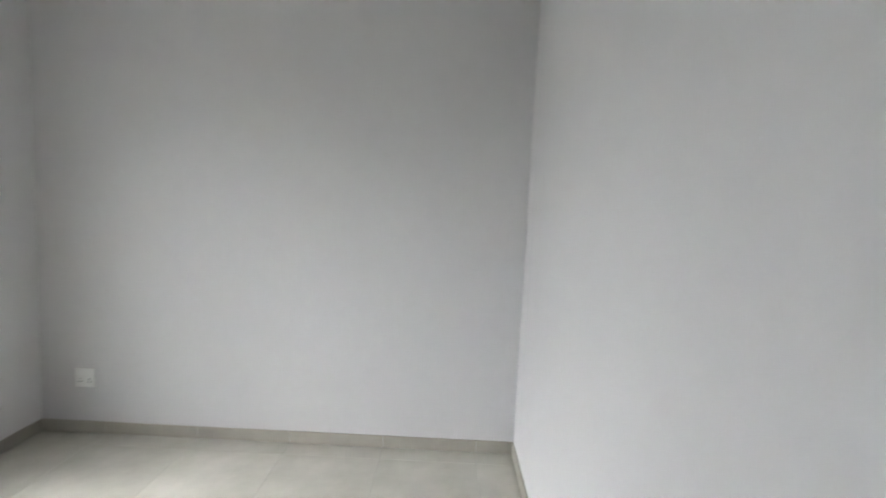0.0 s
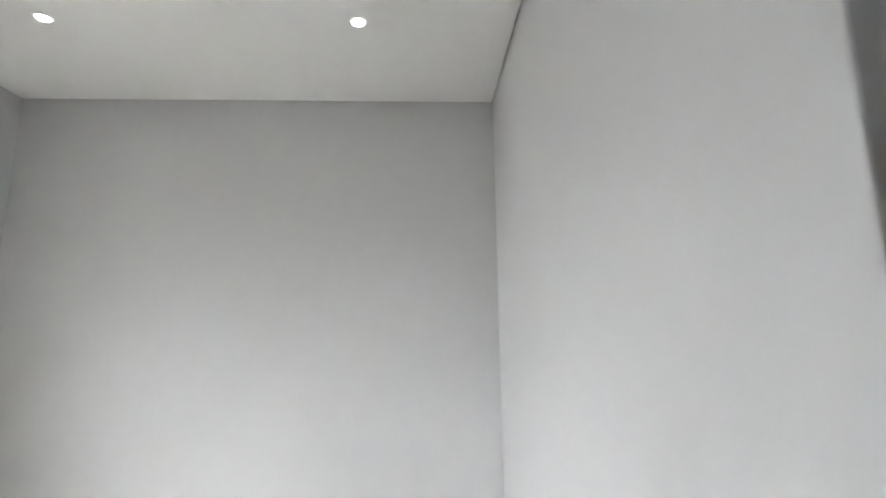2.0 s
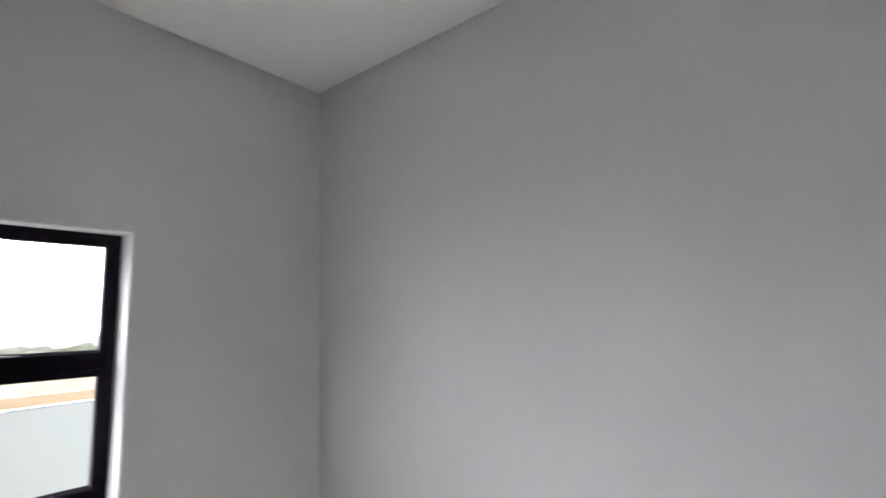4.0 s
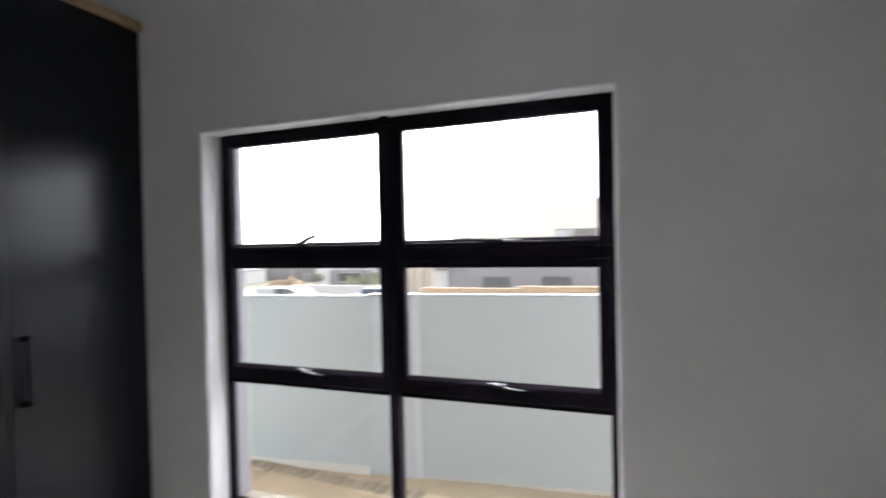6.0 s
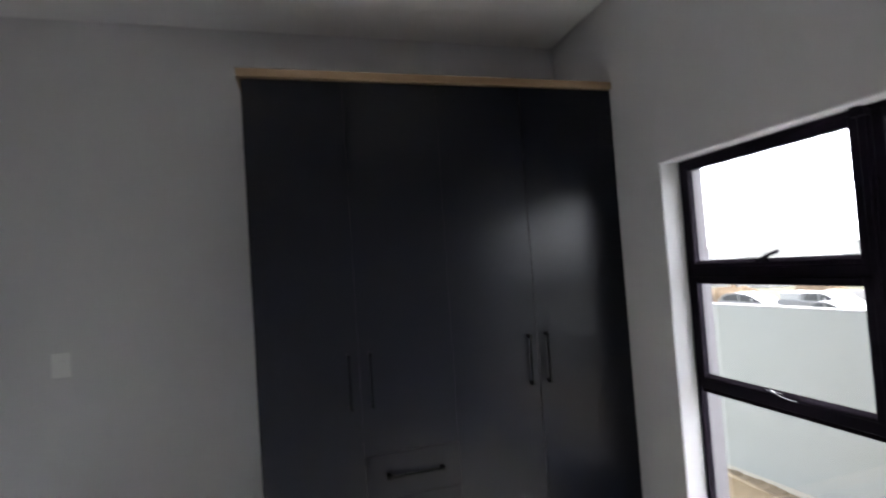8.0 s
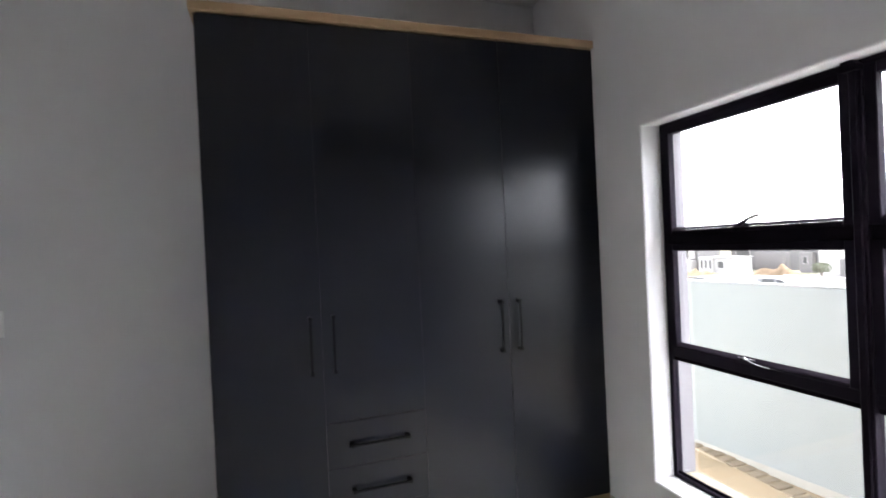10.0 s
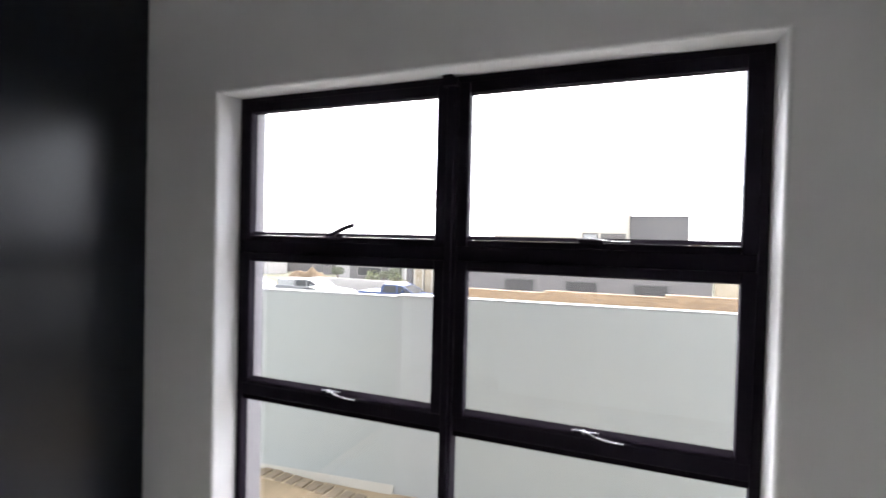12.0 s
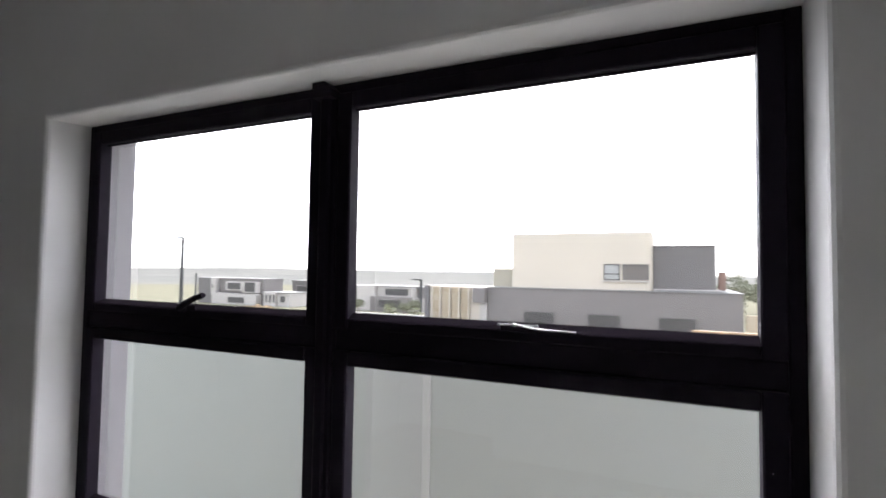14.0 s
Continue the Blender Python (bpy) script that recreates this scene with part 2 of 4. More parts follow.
# ---------- window ----------
def window_unit():
    win = thing("window_1", (0, FY, FZ0), "black aluminium window with six clear panes, shut", "window", kind="structure")
    y0, y1 = FY, FY + 0.042
    base = Matrix.Translation((0, -FY, -FZ0))

    def bar(name, lo, hi, parent, mat=ALU, bevel=0.003, label=""):
        bm = bmesh.new()
        bm_box(bm, lo, hi, bevel)
        bm.transform(base)
        return part(name, bm, mat, parent, label)

    mx, w = 0.0, 0.024
    t1, t2 = 1.519, 0.956       # middles of the cross bars
    # outer frame
    bar("frame_side", (FX0, y0, FZ0), (FX0 + w, y1, FZ1), win)
    bar("frame_side", (FX1 - w, y0, FZ0), (FX1, y1, FZ1), win)
    bar("frame_head", (FX0 + w, y0, FZ1 - w), (FX1 - w, y1, FZ1), win)
    bar("frame_foot", (FX0 + w, y0, FZ0), (FX1 - w, y1, FZ0 + w), win)
    bar("mullion", (mx - 0.017, y0 - 0.012, FZ0 + w), (mx + 0.024, y1, FZ1 - w), win)
    bar("mullion_rib", (mx - 0.014, y0 - 0.022, FZ0 + w), (mx + 0.014, y0 - 0.0125, FZ1 - w), win, ALU, 0.004)
    bm = bmesh.new()
    bm_prism(bm, [(mx - 0.024, FZ1 - 0.04), (mx + 0.026, FZ1 - 0.04), (mx + 0.026, FZ1 - 0.022), (mx + 0.006, FZ1 - 0.0015), (mx - 0.024, FZ1 - 0.0015)], 1, y0 - 0.038, y0 - 0.001)
    bm.transform(base)
    part("mullion_cap", bm, ALU, win)
    for z in (t1, t2):
        for x0, x1 in ((FX0 + w, mx - 0.017), (mx + 0.024, FX1 - w)):
            bar("transom", (x0, y0 + 0.004, z - 0.024), (x1, y1, z + 0.024), win)
    bays = ((FX0 + w, mx - 0.017), (mx + 0.024, FX1 - w))
    for k, (x0, x1) in enumerate(bays):
        # two hung sashes over a fixed light
        for r, (z0, z1) in enumerate(((t1 + 0.024, FZ1 - w), (t2 + 0.024, t1 - 0.024))):
            s, yb = 0.037, y0 - 0.006
            sash = bar("sash", (x0, yb, z0), (x0 + s, y1 - 0.009, z1), win, label="black hung sash")
            g = 0.0008
            bar("sash_stile", (x1 - s, yb, z0), (x1, y1 - 0.009, z1), sash)
            bar("sash_top_rail", (x0 + s + g, yb, z1 - s + 0.005 * r), (x1 - s - g, y1 - 0.009, z1), sash)
            low = s - (0.013 if r else 0.004)
            bar("sash_bottom_rail", (x0 + s + g, yb, z0), (x1 - s - g, y1 - 0.009, z0 + low - 0.0125), sash)
            pane = bar("pane", (x0 + s - 0.008, y0 + 0.022, z0 + 0.01), (x1 - s + 0.008, y0 + 0.027, z1 - s + 0.013), sash, GLASS, 0, "clear glass")
            pane.visible_shadow = False
            bm = bmesh.new()     # sloping bead under the glass
            bm_prism(bm, [(yb, z0 + low - 0.012), (y0 + 0.0215, z0 + low - 0.012), (y0 + 0.0215, z0 + low + 0.002), (yb + 0.004, z0 + low - 0.009)], 0, x0 + s, x1 - s)
            bm.transform(base)
            part("sill_bead", bm, RUBBER, sash)
            for nm, lo, hi in (("gasket", (x0 + s, y0 + 0.012, z1 - s + 0.005 * r - 0.002), (x1 - s, y0 + 0.021, z1 - s + 0.005 * r)),):
                bar(nm, lo, hi, sash, RUBBER, 0)
            handle(sash, base, (x0 + x1) / 2, yb, z0 + s * (0.72 if r == 0 else 0.5), r == 0 and k == 0)
        z0, z1 = FZ0 + w, t2 - 0.024
        bar("glazing_bead", (x0, y0 + 0.010, z0), (x1, y0 + 0.020, z0 + 0.012), win, RUBBER, 0.002)
        bar("glazing_bead", (x0, y0 + 0.010, z1 - 0.02), (x1, y0 + 0.020, z1), win, RUBBER, 0.002)
        pane = bar("pane", (x0, y0 + 0.021, z0), (x1, y0 + 0.026, z1), win, GLASS, 0, "clear fixed glass")
        pane.visible_shadow = False
    return win


def handle(sash, base, x, y, z, raised):
    """A cast window fastener: a back plate with a curved lever."""
    bm = bmesh.new()
    bm_box(bm, (x - 0.035, y - 0.005, z - 0.008), (x + 0.035, y, z + 0.008), 0.002)
    if raised:
        bm_box(bm, (x - 0.012, y - 0.02, z - 0.010), (x + 0.012, y - 0.006, z + 0.012), 0.004)
    bm.transform(base)
    upper = z > 1.4
    metal = ALU if raised else CHROME
    part("fastener_plate", bm, ALU, sash, "black fastener")
    bm = bmesh.new()
    if raised:
        bm_tube(bm, [(x, y - 0.022, z), (x + 0.034, y - 0.03, z + 0.014), (x + 0.075, y - 0.036, z + 0.029), (x + 0.105, y - 0.038, z + 0.037)], 0.009, 8, 0.8)
    else:
        bm_tube(bm, [(x - 0.004, y - 0.016, z + 0.008), (x + 0.012, y - 0.017, z + 0.006), (x + 0.028, y - 0.017, z + (0.003 if upper else -0.002)), (x + 0.053, y - 0.017, z + (0.001 if upper else -0.007)), (x + 0.081, y - 0.016, z - (0.0 if upper else 0.01)), (x + 0.108, y - 0.014, z - (0.0 if upper else 0.011))], 0.0016 if upper else 0.0027, 8, 0.75)
    bm.transform(base)
    part("lever", bm, metal, sash, "black lever turned up" if raised else "bright curved lever")
    if not raised:
        bm = bmesh.new()
        bm_box(bm, (x - 0.04, y - 0.0075, z + 0.0045), (x + 0.04, y - 0.0055, z + 0.0075), 0.0006)
        bm.transform(base)
        part("slide_strip", bm, metal, sash, "thin bright strip")
        bm = bmesh.new()
        bmesh.ops.create_uvsphere(bm, u_segments=12, v_segments=8, radius=0.004 if upper else 0.0068, matrix=Matrix.Translation((x - 0.004, y - 0.013, z + 0.007)))
        bm.transform(base)
        part("knuckle", bm, metal, sash, "small bright pivot")


window_unit()

# ---------- wardrobe ----------
def bar_handle(parent, p, length, vertical):
    """A slim bar pull with blocky end feet; p is its middle on the door's face, x pointing out."""
    bm = bmesh.new()
    x, y, z = p
    h = length / 2

    def rod(a, b, half, x0, x1, slot):
        """A bar from a to b along the handle."""
        first = len(bm.faces)
        if vertical:
            bm_box(bm, (x + x0, y - half, z + a), (x + x1, y + half, z + b), 0.0015)
        else:
            bm_box(bm, (x + x0, y + a, z - half), (x + x1, y + b, z + half), 0.0015)
        bm.faces.ensure_lookup_table()
        for f in bm.faces[first:]:
            f.material_index = slot
    rod(-h + 0.02, h - 0.02, 0.006, 0.024, 0.034, 0)
    for a, b in ((-h, -h + 0.02), (h - 0.02, h)):
        rod(a, b, 0.009, 0.0, 0.036, 1)
    return part("handle", bm, [HANDLE, HANDLE_FOOT], parent, "slim black bar handle with square feet")


def wardrobe():
    y0, y1, xf, top = 0.148, N - 0.003, -1.254, 2.608
    wd = thing("wardrobe", (W, 1.1, 0), "tall charcoal built-in wardrobe with four doors, drawers and oak trim, shut", "wardrobe")
    shift = Matrix.Translation((-W, -1.1, 0))

    def piece(name, lo, hi, mat, parent=wd, bevel=0.00025, label=""):
        bm = bmesh.new()
        bm_box(bm, lo, hi, bevel, 2 if bevel else 1)
        bm.transform(shift)
        return part(name, bm, mat, parent, label)

    xb = W + 0.002
    piece("body", (xb, y0 + 0.005, 0.09), (xf - 0.021, y1, top - 0.001), DARKIN, bevel=0)
    piece("side_panel", (xb, y0 - 0.013, 0.0), (xf - 0.019, y0 + 0.004, top), DARK)
    piece("plinth", (xb, y0 + 0.005, 0.0), (xf - 0.004, y1, 0.088), OAK, label="oak plinth")
    piece("top_trim", (xb, y0 - 0.03, top + 0.001), (xf + 0.022, y1, top + 0.042), OAK, label="oak top board")
    seams = [0.148, 0.615, 1.10, 1.585, 2.07]
    g = 0.0003
    gaps = (0.0001, 0.0001, 0.0002, 0.0013, 0.0004)
    for k, (a, b) in enumerate(zip(seams, seams[1:])):
        z0 = 0.7322 if k == 1 else 0.094
        door = piece("door", (xf - 0.019, a + gaps[k], z0), (xf, b - gaps[k + 1], top - 0.003), DARK, bevel=0.00025 if k >= 2 else 0, label="satin charcoal door")
        hy = b - 0.052 if k % 2 == 0 else a + 0.052
        bar_handle(door, (xf - W, hy - 1.1, 1.106), 0.272, True)
    for z0, z1 in ((0.5142, 0.731), (0.3042, 0.513), (0.094, 0.303)):
        dr = piece("drawer", (xf - 0.019, 0.615 + g, z0), (xf, 1.10 - g, z1), DARK, bevel=0, label="satin charcoal drawer front")
        bar_handle(dr, (xf - W, 0.865 - 1.1, z1 - 0.11), 0.29, False)
    piece("filler", (xf - 0.019, 2.07 + g, 0.09), (xf - 0.002, y1, top - 0.003), DARK)
    return wd


wardrobe()


# ---------- fittings ----------
def wall_plate(name, place, width, height, facing, label, category, kind_of):
    """A moulded plate on a wall; facing is +1 or -1 along x."""
    th = thing(name, place, label, category)
    f = facing
    def bx(lo, hi, bevel):
        bm = bmesh.new()
        a, b = sorted((lo[0] * f, hi[0] * f))
        bm_box(bm, (a, lo[1], lo[2]), (b, hi[1], hi[2]), bevel, 2)
        return bm
    part("plate", bx((0.0, -width / 2, -height / 2), (0.009, width / 2, height / 2), 0.003), PLATE, th)
    if kind_of == "switch":
        part("rocker", bx((0.0091, -0.016, -0.024), (0.013, 0.016, 0.024), 0.0015), PLATE, th)
    else:
        for sy in (-1, 1):
            part("rocker", bx((0.0091, sy * width * 0.26 - 0.01, height * 0.2), (0.0125, sy * width * 0.26 + 0.01, height * 0.36), 0.0015), PLATE, th)
            face = part("outlet", bx((0.0091, sy * width * 0.24 - 0.024, -height * 0.36), (0.011, sy * width * 0.24 + 0.024, height * 0.1), 0.001), PLATE, th)
            for dy, dz in ((0, 0.009), (-0.009, -0.009), (0.009, -0.009)):
                bm = bx((0.0111, sy * width * 0.24 + dy - 0.0035, -height * 0.13 + dz - 0.0035), (0.0114, sy * width * 0.24 + dy + 0.0035, -height * 0.13 + dz + 0.0035), 0)
                part("socket_hole", bm, RUBBER, face)
    return th


wall_plate("light_switch", (W, -0.89, 1.257), 0.09, 0.13, 1, "white plastic light switch on the grey wall", "switch", "switch")
wall_plate("power_socket", (E, 1.88, 0.369), 0.125, 0.125, -1, "white plastic double power socket low on the wall", "socket", "socket")


def downlight(x, y):
    th = thing("downlight", (x, y, C), "small round white recessed downlight, switched on", "ceiling light", "recessed downlights")
    bm = bmesh.new()
    prof = [(0.028, -0.002), (0.034, -0.006), (0.041, -0.005), (0.043, 0.0)]
    seg = 28
    rings = [[bm.verts.new((r * math.cos(k * math.tau / seg), r * math.sin(k * math.tau / seg), z)) for k in range(seg)] for r, z in prof]
    for a, b in zip(rings, rings[1:]):
        for k in range(seg):
            bm.faces.new((a[k], a[(k + 1) % seg], b[(k + 1) % seg], b[k]))
    part("rim", bm, PLATE, th, "white rim")
    bm = bmesh.new()
    bmesh.ops.create_circle(bm, cap_ends=True, segments=seg, radius=0.0285, matrix=Matrix.Translation((0, 0, -0.0025)))
    part("lens", bm, LAMPGLOW, th, "glowing lens")
    return th


for y in (-0.102, 1.413):
    downlight(1.081, y)


# ---------- outside ----------
def ground_z(x, y):
    def ease(a, b, v):
        k = min(1, max(0, (v - a) / (b - a)))
        return k * k * (3 - 2 * k)
    z = -0.55 - 0.5 * ease(4.9, 9, y) - 1.9 * ease(9.5, 25.5, y) - 2.25 * ease(30, 75, y)
    return z - 6.0 * ease(110, 480, math.hypot(x, y))


def ground_sheet():
    """One sheet from the house wall to the horizon, denser near the house."""
    bm = bmesh.new()
    ys = [-3000, -600, -120, -30, -8, 1.5] + [2.2 + 0.09 * i for i in range(26)] + [4.6, 4.8, 5, 5.5, 6, 7, 8, 9, 10, 12, 14, 17, 20, 23, 26, 28, 30, 34, 40, 48, 56, 66, 76, 95, 140, 220, 360, 600, 1000, 1800, 3000]
    xs = [-3000, -1500, -700, -350, -180, -110, -80, -60, -45, -34, -26, -20, -15, -11, -8, -6.5] + [-5.4 + 0.14 * i for i in range(56)] + [3, 4, 5.5, 8, 12, 18, 30, 60, 140, 400, 1200, 3000]
    grid = []
    for y in ys:
        row = []
        for x in xs:
            z = ground_z(x, y)
            if 2.2 < y < 4.6 and -5.5 < x < 2.6:
                z += 0.012 * noise.noise((x * 1.7, y * 1.7, 0)) + 0.01 * noise.noise((x * 4.2, y * 4.2, 3))
                z += 0.03 * math.exp(-((y - (4.30 + 0.107 * x)) / 0.2) ** 2)
            row.append(bm.verts.new((x, y, z)))
        grid.append(row)
    for a, b in zip(grid, grid[1:]):
        for k in range(len(xs) - 1):
            f = bm.faces.new((a[k], a[k + 1], b[k + 1], b[k]))
            f.smooth = True
            yard = 2.0 < a[k].co.y < 4.8
            f.material_index = 0 if yard and -7 < a[k].co.x < 6 else 1
    return tagged(part("ground", bm, [SAND, EARTH]), "sandy building yard running out to dry grassland", "ground", kind="structure")


ground_sheet()
GREYWALL = surface("dark_grey_paint", (0.122, 0.113, 0.108), 0.8, vary=0.04, scale=0.6, grain=20, bump=0.05)
MIDGREY = surface("mid_grey_paint", (0.158, 0.143, 0.135), 0.8, vary=0.04, scale=0.6, grain=20, bump=0.05)
CREAM = surface("cream_paint", (0.455, 0.405, 0.335), 0.8, vary=0.03, scale=0.6, grain=20, bump=0.05)
WHITEP = surface("white_paint", (0.37, 0.345, 0.32), 0.8, vary=0.03, scale=0.6, grain=20, bump=0.05)
STONE = surface("stone_cladding", (0.33, 0.285, 0.215), 0.9, vary=0.12, scale=1.5, grain=7, bump=0.5, second=(0.23, 0.17, 0.1))
GREYSTONE = surface("grey_stone_cladding", (0.29, 0.268, 0.22), 0.9, vary=0.1, scale=1.5, grain=7, bump=0.4, second=(0.235, 0.212, 0.165))
SANDSTONE = surface("pale_sandstone", (0.36, 0.31, 0.24), 0.9, vary=0.1, scale=1.2, grain=6, bump=0.3, second=(0.3, 0.235, 0.15))
BLIND = surface("dark_window", (0.075, 0.071, 0.068), 0.3, vary=0.08, scale=1, grain=10, bump=0, spec=0.2)
SHADE = surface("grey_window_blind", (0.135, 0.121, 0.11), 0.5, vary=0.05, scale=1, grain=10, bump=0, spec=0.15)
PALEPANE = surface("pale_window", (0.3, 0.3, 0.29), 0.5, vary=0.05, scale=1, grain=10, bump=0)
ROOFS = surface("flat_roof_sheet", (0.2, 0.195, 0.19), 0.8, vary=0.05, spec=0.1)
CLAY = surface("red_roof_clay", (0.22, 0.14, 0.11), 0.8, vary=0.1)
STEEL = surface("galvanised_steel", (0.025, 0.025, 0.025), 0.6, metal=0.0, vary=0.08)
CARWHITE = surface("white_car_paint", (0.16, 0.158, 0.156), 0.4, vary=0.01, bump=0, spec=0.3)
CARBLUE = surface("blue_car_paint", (0.055, 0.076, 0.155), 0.45, vary=0.05, bump=0, spec=0.2)
CARGLASS = surface("tinted_car_glass", (0.06, 0.062, 0.065), 0.08, vary=0.05, bump=0)
TYRE = surface("tyre_rubber", (0.02, 0.02, 0.02), 0.85, vary=0.1)
BARK = surface("bark", (0.12, 0.085, 0.06), 0.95, vary=0.15, grain=20, bump=0.5)
# leaf green paled towards grey, so the colour holds the haze of distance
HAZED_LEAF = surface("leaves", (0.14, 0.138, 0.1), 0.7, vary=0.15, scale=2, grain=12, bump=0, second=(0.06, 0.075, 0.03))
HILL = surface("far_hill_scrub", (0.128, 0.123, 0.114), 1.0, vary=0.1, scale=0.008, grain=0.05, bump=0.0, spec=0.0, second=(0.09, 0.092, 0.088))


# boundary wall: a plastered wall with a raised pier and white coping, slightly skew to the house
def boundary_wall():
    top, base = 1.103, -0.62
    th = thing("boundary_wall", (0, 4.56, base), "pale grey plastered boundary wall with pier and white coping", "wall")
    th.rotation_euler = (0, 0, math.atan(0.107))
    h = top - base

    def bx(name, lo, hi, mat, bevel=0.008, label=""):
        return box_part(name, lo, hi, mat, th, label, bevel, 2)

    bx("wall_panel", (-14, 0, 0), (-1.24, 0.08, h - 0.021), PLASTER)
    bx("wall_panel", (-0.81, 0, 0), (9, 0.08, h - 0.008), PLASTER)
    bx("pier", (-1.2698, -0.004, 0), (-0.83, 0.1, h - 0.009), PLASTER_PIER, 0.003)
    # strip added for the lit east edge of the pier, its brightness in the colour
    bx("pier_lit_edge", (-0.84, -0.008, 0), (-0.7795, 0.102, h - 0.0085), PLASTER_LIT_EDGE, 0.004, "rounded pier edge in a lighter tone for the light on it")
    bx("coping", (-14, -0.004, h - 0.02), (-1.27, 0.084, h - 0.013), PLASTER_CAP, 0.003, "white plaster coping")
    bx("coping", (-0.779, -0.004, h - 0.007), (9, 0.084, h), PLASTER_CAP, 0.003, "white plaster coping")
    bx("pier_cap", (-1.272, -0.024, h - 0.007), (-0.779, 0.105, h + 0.002), PLASTER_CAP, 0.003, "white pier cap")
    for x0, x1, out, up in ((-14, -1.27, 0.04, 0.14), (-0.779, 9, 0.02, 0.1)):
        bm = bmesh.new()
        bm_prism(bm, [(-out, 0), (0.0, 0), (0.0, up), (-0.35 * out, up - 0.035), (-0.8 * out, up - 0.075)], 0, x0, x1)
        part("plaster_foot", bm, PLASTER_FOOT, th, "pale splayed plaster foot")
    return th


boundary_wall()


# a row of brick pavers laid in the sand along the wall
def pavers():
    row = thing("paver_row", (-2.22, 4.225, -0.55), "row of sandy clay pavers half sunk along the wall", "pavers")
    row.rotation_euler = (0, 0, math.atan(-0.07))
    bm = bmesh.new()
    bm_box(bm, (-0.046, -0.075, -0.05), (0.046, 0.075, 0.0), 0.007)
    me = mesh_of("paver", bm, SANDBRICK)
    box_part("bedding", (-0.66, -0.088, -0.04), (1.93, 0.09, 0.031), BEDSAND, row, "pale sand filling the joints", 0.012, 2)
    rng = random.Random(4)
    for k in range(-5, 18):
        ob = new("paver", me)
        ob.parent = row
        ob.location = (0.11 * k, rng.uniform(-0.008, 0.008) + (0.02 if k > 13 else 0), 0.042 + rng.uniform(-0.004, 0.004) - (0.012 if k > 14 else 0))
        ob.rotation_euler = (rng.uniform(-0.03, 0.03), rng.uniform(-0.03, 0.03), rng.uniform(-0.05, 0.05))


BEDSAND = surface("pale_bed_sand", (0.33, 0.265, 0.175), 0.95, vary=0.1, scale=5, grain=40, bump=0.3, second=(0.27, 0.215, 0.14), spec=0.1)
SANDBRICK = surface("sandy_paver", (0.17, 0.13, 0.083), 0.95, vary=0.1, scale=6, grain=50, bump=0.3, second=(0.13, 0.1, 0.06), piece=0.12)
pavers()


# unplastered brick wall on the next plot
def brick_wall():
    y, z0, x0, x1 = 17.5, -1.9, -6.04, 14.0
    th = thing("brick_wall", (0, y, z0), "unplastered orange clay brick wall with a stepped top", "wall")
    l, hgt, gap = 0.222, 0.073, 0.012
    steps = ((x0, 21), (-2.42, 22), (1.31, 23))          # where the top steps up, and its courses from there
    bm = bmesh.new()
    for (xa, n), xb in zip(steps, (-2.42, 1.31, x1)):
        bm_box(bm, (xa + 0.01, 0.008, 0), (xb + 0.01, 0.2, n * (hgt + gap) - gap - 0.003))
    part("mortar_core", bm, MORTAR, th)
    bm = bmesh.new()
    bm_box(bm, (-l / 2, 0, -hgt / 2), (l / 2, 0.1, hgt / 2), 0.004)
    me = mesh_of("brick", bm, BRICK)
    rng = random.Random(7)
    rest = bmesh.new()
    for r in range(23):
        start = next(xa for xa, n in steps if r < n)
        x = start + (l + gap) * (0.5 if r % 2 else 0.0)
        while x + l < x1:
            cx, cz, dy = x + l / 2, r * (hgt + gap) + hgt / 2, rng.uniform(-0.003, 0.003)
            if r >= 17 and cx < 6:
                ob = new("brick", me)
                ob.parent = th
                ob.location = (cx, dy, cz)
            else:
                bm_box(rest, (x, dy, cz - hgt / 2), (x + l, dy + 0.1, cz + hgt / 2))
            x += l + gap
    tagged(part("lower_bricks", rest, BRICK, th), kind="stuff")
    return th


def window_set(parent, x0, x1, z0, z1, y, pane_mat, frame_mat, bar=None):
    """A framed window on a facade that looks towards -y."""
    f = 0.06
    win = box_part("window", (x0 + f, y - 0.02, z0 + f), (x1 - f, y + 0.05, z1 - f), pane_mat, parent, "dark glazed window")
    for nm, lo, hi in (("frame", (x0, y - 0.05, z0), (x0 + f, y + 0.03, z1)), ("frame", (x1 - f, y - 0.05, z0), (x1, y + 0.03, z1)),
                       ("frame", (x0 + f, y - 0.05, z0), (x1 - f, y + 0.03, z0 + f)), ("frame", (x0 + f, y - 0.05, z1 - f), (x1 - f, y + 0.03, z1))):
        box_part(nm, lo, hi, frame_mat, win)
    if bar:
        box_part("glazing_bar", (x0 + f, y - 0.05, bar - 0.03), (x1 - f, y + 0.03, bar + 0.03), frame_mat, win)


